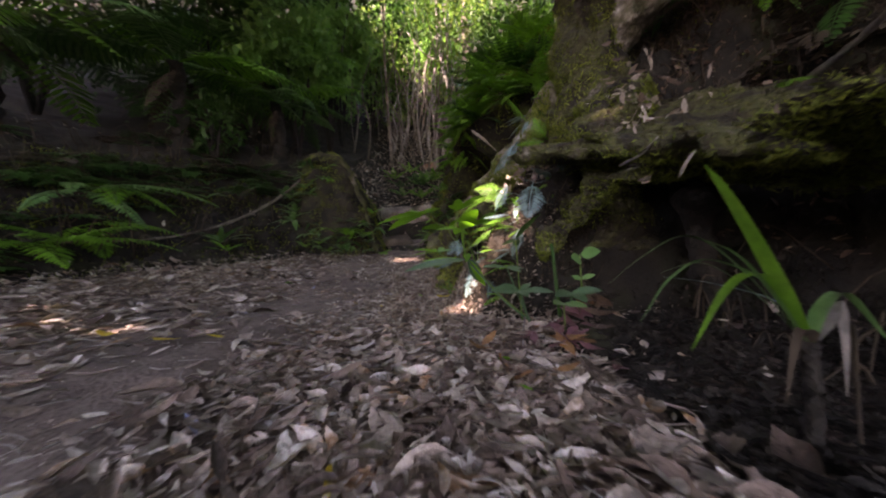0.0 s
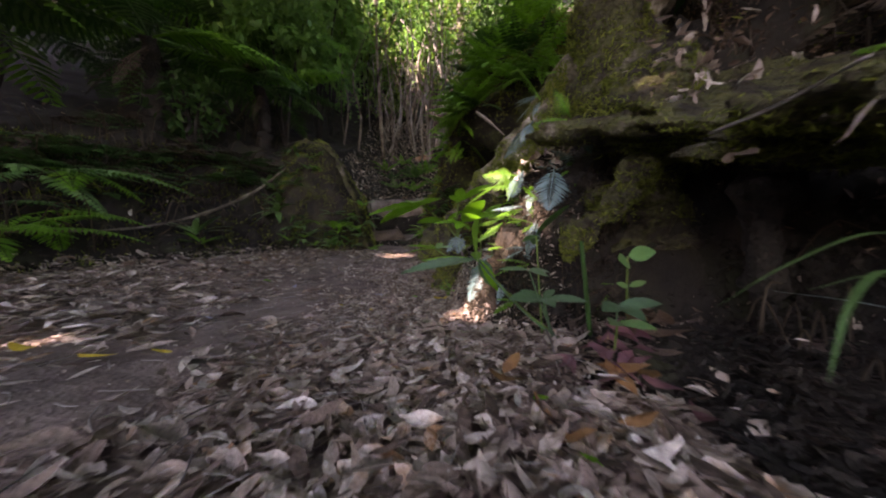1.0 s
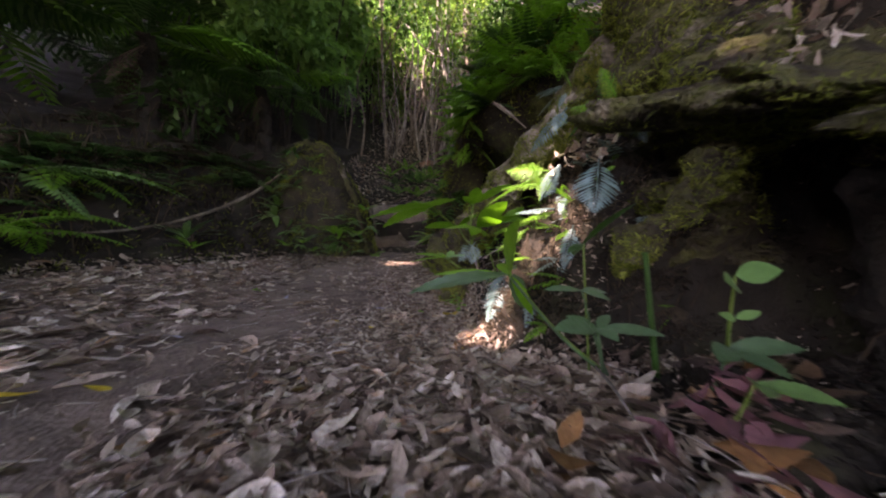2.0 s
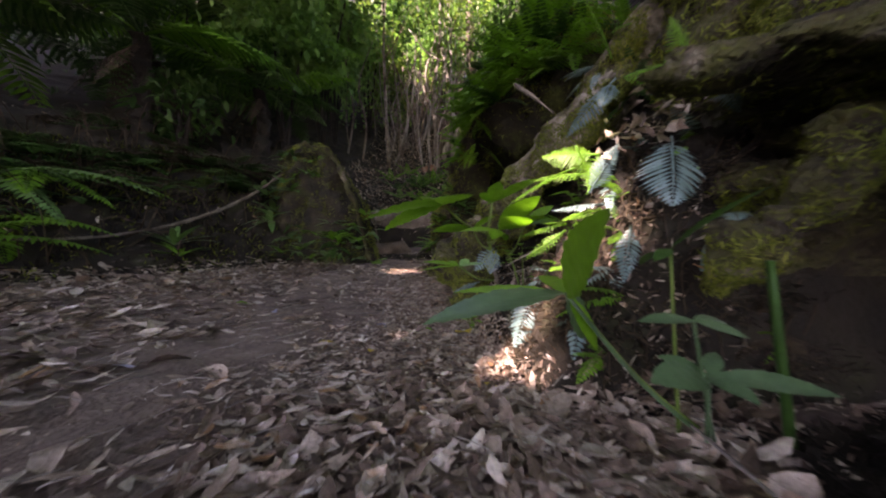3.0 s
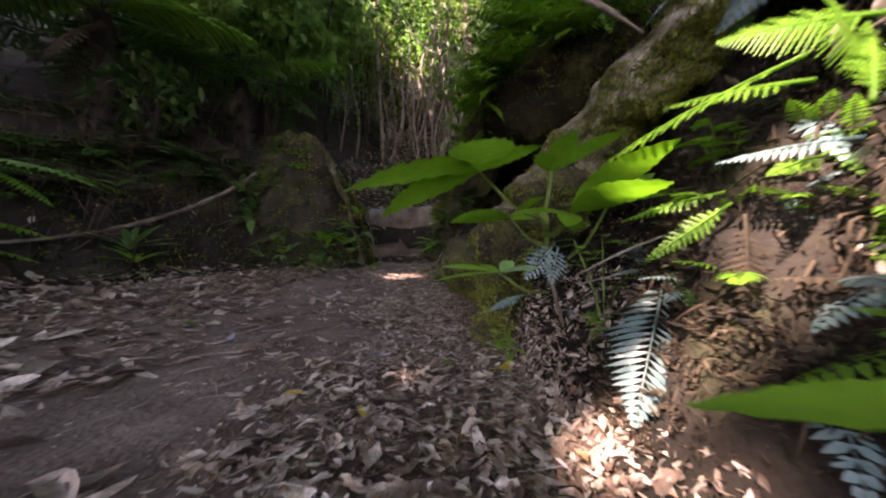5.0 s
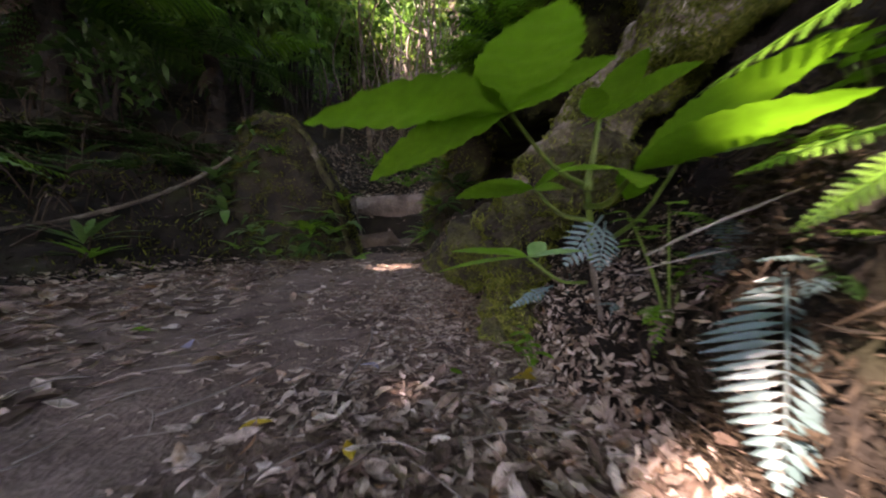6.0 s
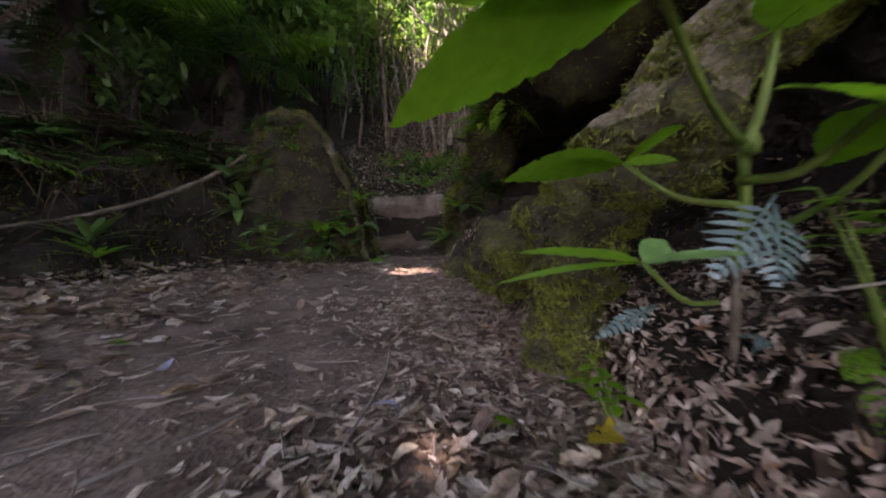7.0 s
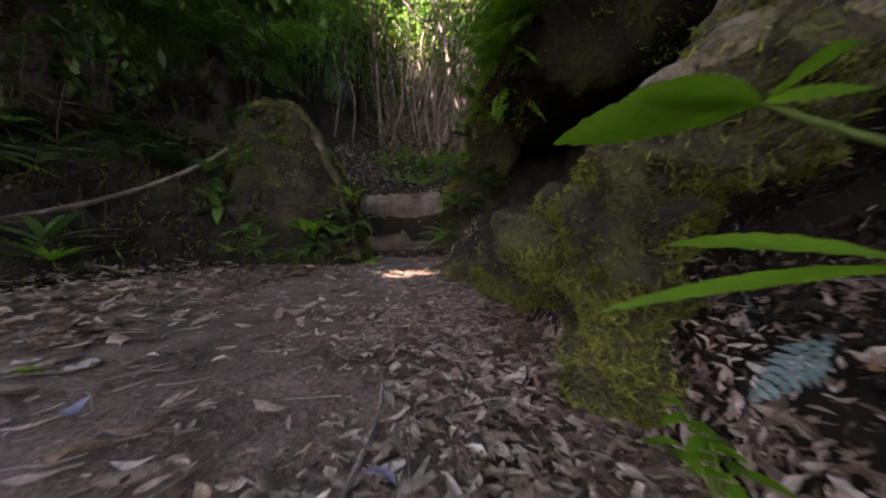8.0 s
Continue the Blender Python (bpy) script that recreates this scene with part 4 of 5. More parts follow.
facing_frond(th, (0.232, 1.41, 0.49), (0.28, 1.43, 0.6), 0.025, (-0.2, -1, 0.2), FERN, pairs=14)
facing_frond(th, (0.22, 1.45, 0.562), (0.08, 1.68, 0.528), 0.032, (-0.1, -0.6, 0.8), FERN, pairs=13, slim=1.0)
facing_frond(th, (0.29, 1.5, 0.56), (0.14, 1.56, 0.575), 0.028, (-0.1, -0.6, 0.8), FERN, pairs=14)
facing_frond(th, (0.3, 1.465, 0.475), (0.19, 1.54, 0.484), 0.022, (0, -0.7, 0.8), BLUEFERN, pairs=14)
facing_frond(th, (0.32, 1.52, 0.47), (0.2, 1.47, 0.45), 0.02, (0, -0.7, 0.8), FERN, pairs=14)
facing_frond(th, (0.26, 1.6, 0.44), (0.13, 1.66, 0.42), 0.02, (0, -0.7, 0.8), FERN, pairs=12)
th = thing("fern", 0, 0, 0, "silvery green hanging ferns below the mossy trunk", "fern", "ferns on the bank")
facing_frond(th, (0.385, 1.345, 0.6), (0.333, 1.265, 0.452), 0.075, (-0.3, -1, 0.35), BLUEFERN, pairs=15, fat=0.3)
facing_frond(th, (0.48, 1.34, 0.73), (0.49, 1.29, 0.635), 0.035, (-0.3, -1, 0.3), BLUEFERN, pairs=12)
facing_frond(th, (0.44, 1.34, 0.71), (0.53, 1.3, 0.72), 0.03, (-0.3, -1, 0.3), BLUEFERN, pairs=12)
facing_frond(th, (0.44, 1.36, 0.765), (0.335, 1.43, 0.79), 0.055, (-0.1, -1, 0.6), FERN, pairs=16)
facing_frond(th, (0.46, 1.38, 0.78), (0.4, 1.34, 0.86), 0.045, (-0.2, -1, 0.5), FERN, pairs=14)
th = thing("fern", 0, 0, 0, "pale sunlit fern fronds hanging over dead leaves", "fern", "ferns on the bank")
facing_frond(th, (0.35, 1.44, 0.42), (0.284, 1.355, 0.3), 0.035, (-0.4, -1, 0.3), BLUEFERN, pairs=13)
facing_frond(th, (0.24, 1.55, 0.4), (0.205, 1.51, 0.26), 0.028, (-0.4, -1, 0.3), DRYFERN, pairs=14)
facing_frond(th, (0.25, 1.58, 0.42), (0.13, 1.6, 0.34), 0.02, (-0.3, -1, 0.4), FERN, pairs=13)
th = thing("fern", 0, 0, 0, "large pale blue-green hanging fern frond", "fern", "ferns on the bank")
facing_frond(th, (0.232, 1.7, 0.305), (0.086, 1.575, 0.105), 0.082, (-0.55, -0.9, 0.45), BLUEFERN, pairs=19)
facing_frond(th, (0.28, 1.7, 0.36), (0.2, 1.6, 0.28), 0.04, (-0.3, -0.8, 0.7), DARKFERN, pairs=13)
facing_frond(th, (0.33, 1.64, 0.42), (0.27, 1.57, 0.32), 0.03, (-0.5, -0.8, 0.4), DARKFERN, pairs=13)
th = thing("fern", 0, 0, 0, "small blue-green fern beside a green stem", "fern", "ferns on the bank")
facing_frond(th, (0.1, 1.88, 0.38), (0.02, 1.86, 0.3), 0.042, (-0.2, -1, 0.4), BLUEFERN, pairs=8, fat=0.3, slim=0.6)
facing_frond(th, (0.11, 1.89, 0.37), (0.075, 1.85, 0.29), 0.04, (-0.2, -0.9, 0.5), BLUEFERN, pairs=8, slim=0.6)
facing_frond(th, (0.2, 2.24, 0.24), (0.183, 2.18, 0.14), 0.028, (-0.4, -0.9, 0.3), BLUEFERN, pairs=9)
facing_frond(th, (0.06, 2.02, 0.24), (-0.05, 1.98, 0.215), 0.02, (-0.3, -0.7, 0.7), BLUEFERN, pairs=9)
th = thing("fern", 0, 0, 0, "blue-green fern on the mossy trunk foot", "fern", "ferns on the bank")
facing_frond(th, (0.37, 1.52, 0.82), (0.25, 1.6, 0.7), 0.045, (-0.3, -0.8, 0.6), BLUEFERN, pairs=14)
facing_frond(th, (0.37, 1.54, 0.82), (0.3, 1.46, 0.735), 0.035, (-0.3, -0.8, 0.6), BLUEFERN, pairs=14)
facing_frond(th, (0.46, 1.7, 0.98), (0.34, 1.56, 1.08), 0.07, (-0.2, -0.8, 0.6), FERN, pairs=16)

rs = random.Random(29)
front = [p for p in bare_root.data.polygons if p.normal.y < -0.2 and len(p.vertices) == 4 and p.center.y < 1.98 and p.center.z > 0.72]
for k in range(26):
    p = rs.choice(front)
    c, nn = p.center, p.normal
    size = rs.uniform(0.12, 0.24)
    tips = []
    for j in range(4):
        a = rs.uniform(-1.3, 1.3)
        d = Vector((nn.x * math.cos(a) - nn.y * math.sin(a), nn.x * math.sin(a) + nn.y * math.cos(a), rs.uniform(-0.7, 0.4))).normalized() * size
        tips.append((tuple(c + d), size * 0.22))
    fern("fern", tuple(c - nn * 0.01), tips, (FERN, DARKFERN, BLUEFERN, DARKFERN, FERN)[k % 5], ("bright green fern on the sloping root", "dark green fern on the sloping root", "silvery fern on the sloping root", "dark green fern on the sloping root", "bright green fern on the sloping root")[k % 5], "ferns on the sloping root", pairs=13, arch=0.45, thick=0.002)

rs = random.Random(41)
for k in range(22):
    x, y = rs.uniform(1.0, 2.2), rs.uniform(0.0, 2.9)
    z = land(x, y) + 0.02
    size = rs.uniform(0.2, 0.42)
    tips = []
    for j in range(5):
        a = rs.uniform(1.9, 5.4)
        tips.append(((x + math.cos(a) * size, y + math.sin(a) * size, z + rs.uniform(-0.4, 0.1) * size), size * 0.2))
    dry = k % 3 == 0
    fern("fern", (x, y, z), tips, DRYFERN if dry else DARKFERN, "withered brown fern above the hollow" if dry else "dark green fern above the hollow", "ferns above the hollow", pairs=14, arch=0.5)
for k in range(22):
    y = rs.uniform(0.2, 2.5)
    x = float(np.interp(y, RIGHT_Y, RIGHT_X)) + rs.uniform(1.0, 1.6)
    z = land(x, y)
    size = rs.uniform(0.18, 0.36)
    tips = [((x - size * rs.uniform(0.3, 1), y + size * rs.uniform(-0.9, 0.4), z + size * rs.uniform(-0.7, 0.3)), size * 0.2) for j in range(5)]
    fern("fern", (x - 0.03, y, z), tips, (DARKFERN, FERN, DRYFERN)[k % 3], ("dark green fern on the bank wall", "green fern on the bank wall", "withered brown fern on the bank wall")[k % 3], "ferns above the hollow", pairs=12, arch=0.45)
g = Geo()
for k in range(260):
    y = rs.uniform(1.22, 1.9)
    x = float(np.interp(y, RIGHT_Y, RIGHT_X)) + rs.uniform(0.12, 0.5)
    z = land(x, y)
    h = rs.uniform(0.05, 0.2)
    tube(g, [(x, y, z - 0.01), (x - 0.05 * rs.random() - 0.02, y + rs.uniform(-0.04, 0.03), z - h * 0.2), (x - 0.06 * rs.random() - 0.03, y + rs.uniform(-0.07, 0.05), z - h)], [0.003, 0.0025, 0.001], sides=4, steps=3)
tagged(part("rootlets", g, DRYFERN), "brown rootlets hanging from the bank", "roots", kind="stuff")
g = Geo()
for k in range(420):
    x, y = rs.uniform(0.8, 2.2), rs.uniform(-0.2, 2.6)
    z = land(x, y)
    h = rs.uniform(0.05, 0.3)
    a, b = rs.uniform(-1.0, 0.4) * h, rs.uniform(-1, 0.5) * h
    tube(g, [(x, y, z - 0.02), (x + a * 0.4, y + b * 0.4, z + h * 0.5), (x + a, y + b, z + h * rs.uniform(-0.3, 0.6))], [0.004, 0.0035, 0.002], sides=4, steps=3)
tagged(part("dry_stems", g, DRYFERN), "dry brown rootlets and stems above the hollow", "undergrowth", kind="stuff")
scatter_litter("leaf_litter", 260, (0.8, 2.2, -0.3, 2.4), 0.02, 0.045, 15, "dark dead leaves above the hollow", lift=0.015, tilt=0.5, thin=False, steep=4)

rs = random.Random(63)
for k in range(50):
    y = rs.uniform(1.26, 2.0) if k < 30 else rs.uniform(1.42, 1.86)
    x = float(np.interp(y, RIGHT_Y, RIGHT_X)) + (rs.uniform(0.1, 0.42) if k < 30 else rs.uniform(0.24, 0.42))
    z = land(x, y)
    size = rs.uniform(0.06, 0.15) if k < 30 else rs.uniform(0.05, 0.1)
    tips = [((x - size * rs.uniform(0.2, 1), y - size * rs.uniform(-0.3, 0.8), z + size * rs.uniform(-0.8, 0.5)), size * 0.24) for j in range(3)]
    fern("fern", (x - 0.01, y, z), tips, (FERN, BLUEFERN, FERN, DRYFERN)[k % 4], ("small green fern on the bank face", "small silvery fern on the bank face", "small green fern on the bank face", "small withered fern on the bank face")[k % 4], "small ferns on the bank face", pairs=11, arch=0.4, thick=0.0015)
r = np.random.default_rng(91)
n = 3800
y = r.uniform(1.2, 2.4, n)
x = np.interp(y, RIGHT_Y, RIGHT_X) + r.uniform(0.0, 0.5, n)
z = np.array([land(a, b) for a, b in zip(x, y)])
ob = part("bank_leaves", scatter("bank_leaves", DEAD, np.stack([x - 0.012, y - 0.008, z], 1), turns(r.uniform(0, 6.28, n), r.normal(0.2, 0.6, n), r.normal(-0.7, 0.5, n)), r.uniform(0.01, 0.032, n), LITTER), LITTER)
tagged(ob, "dead leaves and crumbs stuck to the bank face", "leaf litter", kind="stuff")

n = 2600
y = r.uniform(0.3, 2.0, n)
x = np.interp(y, RIGHT_Y, RIGHT_X) + r.uniform(0.82, 1.35, n)
z = np.array([land(a, b) for a, b in zip(x, y)])
ob = part("bank_leaves", scatter("bank_leaves", DEAD, np.stack([x - 0.015, y - 0.008, z], 1), turns(r.uniform(0, 6.28, n), r.normal(0.2, 0.6, n), r.normal(-0.8, 0.5, n)), r.uniform(0.012, 0.04, n), RUSTLEAF), RUSTLEAF)
tagged(ob, "rusty leaf crumbs caught on the earth wall above the hollow", "leaf litter", kind="stuff")

# strap-leaved plant in the hollow
plant = thing("strap_leaf_plant", 0.545, 0.485, land(0.545, 0.485), "dark green strap-leaved tuft growing below the root", "plant")
crown = 0.175 - plant.location.z
g = Geo()
tube(g, [(0, 0, -0.02), (0.01, 0.005, crown * 0.5), (0, 0, crown + 0.01)], [0.013, 0.011, 0.01], sides=10, steps=6, rough=0.004, rough_scale=30)
part("rootstock", g, DARKBARK, plant, "short dark fibrous rootstock")
for k, (w, mt, line) in enumerate((
        (0.013, BLADE, [(0.47, 0.51, 0.29), (0.396, 0.522, 0.348), (0.35, 0.57, 0.315), (0.31, 0.615, 0.262)]),
        (0.012, BLADE, [(0.5, 0.49, 0.25), (0.45, 0.5, 0.318), (0.388, 0.52, 0.352)]),
        (0.03, FERN, [(0.51, 0.485, 0.25), (0.469, 0.486, 0.333), (0.424, 0.483, 0.409), (0.39, 0.48, 0.455)]),
        (0.024, FERN, [(0.51, 0.495, 0.26), (0.474, 0.5, 0.284), (0.41, 0.475, 0.262), (0.338, 0.447, 0.19)]),
        (0.007, BLUEFERN, [(0.53, 0.51, 0.235), (0.49, 0.6, 0.26), (0.462, 0.69, 0.264)]),
        (0.012, BLADE, [(0.52, 0.51, 0.26), (0.46, 0.56, 0.305), (0.37, 0.53, 0.28), (0.295, 0.49, 0.222)]),
        (0.008, BLADE, [(0.5, 0.52, 0.25), (0.45, 0.56, 0.3), (0.385, 0.58, 0.285)]),
        (0.02, TWIG, [(0.58, 0.49, 0.21), (0.615, 0.51, 0.236), (0.628, 0.51, 0.19), (0.618, 0.5, 0.09)]),
        (0.022, BLADE, [(0.58, 0.5, 0.225), (0.645, 0.52, 0.243), (0.695, 0.5, 0.16)]),
        (0.016, DRYFERN, [(0.53, 0.47, 0.2), (0.5, 0.46, 0.2), (0.47, 0.45, 0.11)]))):
    g = Geo()
    line = smooth_line([(0, 0, crown)] + [(x - 0.545, y - 0.485, z - plant.location.z) for x, y, z in line], 7)
    vs, fs = [], []
    side = Vector(line[-1] - line[0]).cross(Vector((0, 0, 1))).normalized()
    for i, c in enumerate(line):
        t = i / (len(line) - 1)
        ww = w * 0.5 * (min(1, 0.5 + 2 * t)) * (1 - t ** 3) + 0.0006
        vs += [Vector(c) - side * ww + Vector((0, 0, ww * 0.35)), Vector(c), Vector(c) + side * ww + Vector((0, 0, ww * 0.35))]
    for i in range(len(line) - 1):
        for j in range(2):
            a = i * 3 + j
            fs.append((a, a + 1, a + 4, a + 3))
    g.add(vs, fs)
    part("leaf_blade", g, mt, plant, "withered tan blade" if mt in (TWIG, DRYFERN) else "")

# ---------------------------------------------------------------- left bank: roots, ferns, seedlings
g = Geo()
tube(g, [(-3.1, 2.6, 0.5), (-2.85, 3.046, 0.517), (-2.71, 3.366, 0.567), (-2.556, 3.692, 0.668), (-2.405, 3.991, 0.809), (-2.26, 4.265, 0.986), (-2.124, 4.517, 1.191), (-2.0, 4.75, 1.42), (-1.9, 4.9, 1.5)], [0.007, 0.009, 0.011, 0.013, 0.015, 0.016, 0.017, 0.017, 0.015], sides=12, steps=10, rough=0.008, rough_scale=15)
tagged(part("hanging_root", g, BARK), "bare grey-brown root hanging along the bank", "root")
rs = random.Random(5)
for k in range(46):
    y = rs.uniform(1.6, 4.3)
    x = float(np.interp(y, LEFT_Y, LEFT_X)) - rs.uniform(0.2, 1.3)
    z = land(x, y)
    g = Geo()
    dx, dy, dz = rs.uniform(0.05, 0.3), rs.uniform(-0.4, 0.4), rs.uniform(-0.2, 0.12)
    tube(g, [(0, 0, -0.02), (dx * 0.5, dy * 0.4, 0.06 + dz * 0.3), (dx, dy, dz)], [0.008, 0.006, 0.003], sides=5, rough=0.004, rough_scale=20)
    ob = part("twig", g, DRYFERN)
    ob.location = (x, y, z)
    tagged(ob, "thin dry brown twig or root on the bank", "twig", "twigs on the bank")

for at, tips, mt, pairs, lab in (
        ((-3.5, 3.15, 1.02), [((-2.25, 3.2, 0.82), 0.12), ((-2.75, 3.0, 0.62), 0.14), ((-2.95, 2.6, 0.9), 0.13), ((-3.3, 2.55, 0.75), 0.13), ((-2.9, 3.5, 1.0), 0.12)], BLADE, 24, "blue-green fern arching over the trail's verge"),
        ((-3.2, 2.75, 0.5), [((-2.55, 2.85, 0.62), 0.13), ((-2.7, 2.55, 0.5), 0.14), ((-3.0, 2.3, 0.55), 0.14), ((-2.5, 3.05, 0.4), 0.13), ((-3.6, 2.4, 0.7), 0.13)], FERN, 22, "bright green fern at the foot of the bank"),
        ((-3.36, 3.33, 1.1), [((-2.7, 3.88, 0.93), 0.17), ((-3.0, 3.0, 0.85), 0.17), ((-2.85, 3.45, 0.8), 0.16), ((-3.9, 3.2, 1.0), 0.14)], FERN, 24, "dark green fern arching from the bank"),
        ((-3.3, 3.0, 0.6), [((-2.65, 3.25, 0.55), 0.17), ((-3.0, 2.9, 0.35), 0.17), ((-3.3, 2.6, 0.4), 0.17), ((-4.1, 2.7, 0.6), 0.17), ((-3.1, 3.5, 0.7), 0.16)], FERN, 20, "dense green fern at the foot of the bank"),
        ((-3.3, 2.6, 0.4), [((-2.75, 2.75, 0.45), 0.16), ((-2.8, 2.4, 0.3), 0.16), ((-3.1, 2.1, 0.4), 0.16), ((-3.8, 2.3, 0.5), 0.16)], FERN, 20, "dense green fern at the foot of the bank"),
        ((-3.6, 2.1, 0.4), [((-3.0, 2.2, 0.5), 0.16), ((-3.1, 1.8, 0.35), 0.16), ((-3.5, 1.6, 0.5), 0.16)], FERN, 20, "dense green fern at the foot of the bank"),
        ((-3.9, 3.5, 1.25), [((-3.3, 3.4, 1.3), 0.15), ((-3.6, 3.0, 1.1), 0.14), ((-4.4, 3.1, 1.3), 0.14)], DARKFERN, 20, "dark green fern on the bank")):
    fern("fern", at, tips, mt, lab, "ferns on the far bank", pairs=pairs, arch=0.55)


rs = random.Random(17)
for k in range(80):
    y = rs.uniform(1.7, 5.6)
    x = float(np.interp(y, LEFT_Y, LEFT_X)) - rs.choice([rs.uniform(0.15, 0.9), rs.uniform(0.5, 3.2)])
    if x > -3.15 and y > 2.7:
        x -= 1.1
    z = land(x, y) + 0.03
    size = rs.uniform(0.3, 0.62)
    tips = []
    for j in range(rs.randint(4, 6)):
        a = rs.uniform(-2.4, 1.2)
        tips.append(((x + math.cos(a) * size, y + math.sin(a) * size, z + rs.uniform(-0.25, 0.12) * size), size * rs.uniform(0.16, 0.22)))
    dry = k % 4 == 3
    fern("fern", (x, y, z), tips, DRYFERN if dry else DARKFERN, "withered brown fern on the bank" if dry else "dark green fern on the bank", "ferns on the far bank", pairs=12, arch=0.55)

g = Geo()
for k in range(420):
    y = rs.uniform(1.5, 6.2)
    x = float(np.interp(y, LEFT_Y, LEFT_X)) - rs.uniform(0.25, 3.2)
    z = land(x, y)
    h = rs.uniform(0.15, 0.6)
    a, b = rs.uniform(-0.6, 0.9) * h, rs.uniform(-0.8, 0.6) * h
    tube(g, [(x, y, z - 0.03), (x + a * 0.4, y + b * 0.4, z + h * 0.55), (x + a, y + b, z + h * rs.uniform(0.1, 0.8))], [0.006, 0.005, 0.0025], sides=4, steps=3)
tagged(part("dry_stems", g, DRYFERN), "tangle of dry brown stems on the bank", "undergrowth", kind="stuff")


rs = random.Random(88)
g = Geo()
for k in range(520):
    x, y = rs.uniform(-1.8, 0.35), rs.uniform(0.15, 4.2)
    a, h = rs.uniform(0, 6.28), rs.uniform(0.02, 0.07)
    z = land(x, y) + rs.uniform(0.012, 0.028)
    dx, dy = math.cos(a) * h, math.sin(a) * h
    tube(g, [(x - dx, y - dy, z), (x + rs.uniform(-0.01, 0.01), y + rs.uniform(-0.01, 0.01), z + rs.uniform(0, 0.008)), (x + dx, y + dy, z + rs.uniform(-0.004, 0.01))], [0.0018, 0.0015, 0.0009], sides=4, steps=3)
tagged(part("leaf_stalks", g, TWIG), "thin dry stalks and twiglets strewn over the litter", "leaf litter", kind="stuff")


def stick(pts, r0, label, mat=TWIG):
    g = Geo()
    tube(g, pts, [r0, r0 * 0.9, r0 * 0.5][:len(pts)], sides=7, steps=8, rough=r0 * 0.4, rough_scale=25)
    tagged(part("stick", g, mat), label, "stick", "sticks on the root bank")


stick([(0.41, 0.74, 0.515), (0.385, 0.62, 0.508), (0.33, 0.49, 0.5)], 0.003, "thin pale stick on the mossy root")
stick([(0.63, 0.96, 0.575), (0.78, 0.86, 0.61), (1.0, 0.7, 0.62)], 0.005, "thin grey stick lying along the root")
stick([(0.7, 0.98, 0.58), (0.75, 0.92, 0.64), (0.95, 0.85, 0.66)], 0.005, "forked grey stick lying on the root")
stick([(1.45, 1.35, 0.92), (1.3, 1.0, 0.93), (1.15, 0.7, 0.98)], 0.012, "brown branch leaning on the bank")
stick([(0.2, 1.93, 1.02), (0.26, 1.9, 0.96), (0.33, 1.87, 0.88)], 0.008, "broken brown twig on the mossy root", BARK)
stick([(0.12, 1.8, 0.31), (0.2, 1.74, 0.36), (0.42, 1.62, 0.46)], 0.0025, "pale dry stem among the ferns")
stick([(0.14, 1.86, 0.28), (0.22, 1.78, 0.31), (0.44, 1.66, 0.36)], 0.002, "pale dry stem among the ferns")
stick([(0.3, 1.22, 0.07), (0.24, 1.0, 0.09), (0.2, 0.85, 0.08)], 0.003, "thin pale stem lying on litter")
stick([(-0.42, 2.5, 0.06), (-0.4, 2.3, 0.05), (-0.43, 2.05, 0.03)], 0.004, "thin brown stick on the trail")
stick([(-0.78, 2.0, 0.03), (-0.7, 2.12, 0.03), (-0.62, 2.28, 0.04)], 0.003, "thin brown stick on the trail")


def tongue_fern(at, n, size, seed, label, mat=DARKFERN, w=0.2):
    """A rosette of plain tongue-shaped fronds."""
    r = random.Random(seed)
    at = (at[0], at[1], max(at[2], land(at[0], at[1]) + 0.01))
    th = thing("tongue_fern", *at, label, "fern", "tongue ferns")
    for k in range(n):
        a = 6.283 * k / n + r.uniform(-0.3, 0.3)
        g = Geo()
        leaf(g, axes((0, 0, 0), (math.cos(a), math.sin(a), r.uniform(0.5, 1.3)), (0, 0, 1)), size * r.uniform(0.7, 1.1), size * w, rows=9, fold=0.15, droop=r.uniform(0.3, 0.6), fat=0.5)
        part("frond", g, mat, th)


tongue_fern((-2.5, 3.66, 0.24), 11, 0.34, 1, "rosette of tongue-shaped green fern fronds on litter", BLADE, 0.15)
tongue_fern((-2.4, 3.6, 0.22), 9, 0.3, 7, "rosette of tongue-shaped green fern fronds on litter", FERN, 0.14)
tongue_fern((-2.24, 4.7, 1.18), 5, 0.26, 2, "broad drooping dark green fronds on the bank", BLADE, 0.28)
tongue_fern((-2.05, 4.55, 0.9), 5, 0.26, 3, "broad dark green fronds on the bank", BLADE, 0.28)
tongue_fern((-2.81, 3.9, 1.03), 4, 0.24, 4, "broad dark green fronds on the bank", BLADE, 0.28)
tongue_fern((-3.0, 4.2, 1.25), 4, 0.24, 5, "broad dark green fronds on the bank", BLADE, 0.28)
rs = random.Random(3)
for k in range(12):
    x, y = -1.75 + 0.075 * k + rs.uniform(-0.05, 0.05), 4.16 + rs.uniform(-0.08, 0.08) + 0.012 * k
    tongue_fern((x, y, land(x, y) + rs.uniform(0.02, 0.3)), rs.randint(4, 6), rs.uniform(0.12, 0.2), 30 + k, "small green plant at the pillar's foot", BLADE if k % 2 else FERN, 0.34)
tongue_fern((-0.95, 4.45, 0.82), 4, 0.22, 60, "bright green sprig on the pillar's flank", FERN, 0.25)
tongue_fern((-2.02, 4.34, 1.05), 6, 0.24, 64, "broad drooping green fronds on the pillar's flank", BLADE, 0.26)
tongue_fern((-1.95, 4.32, 0.8), 6, 0.22, 65, "broad drooping green fronds on the pillar's flank", BLADE, 0.26)
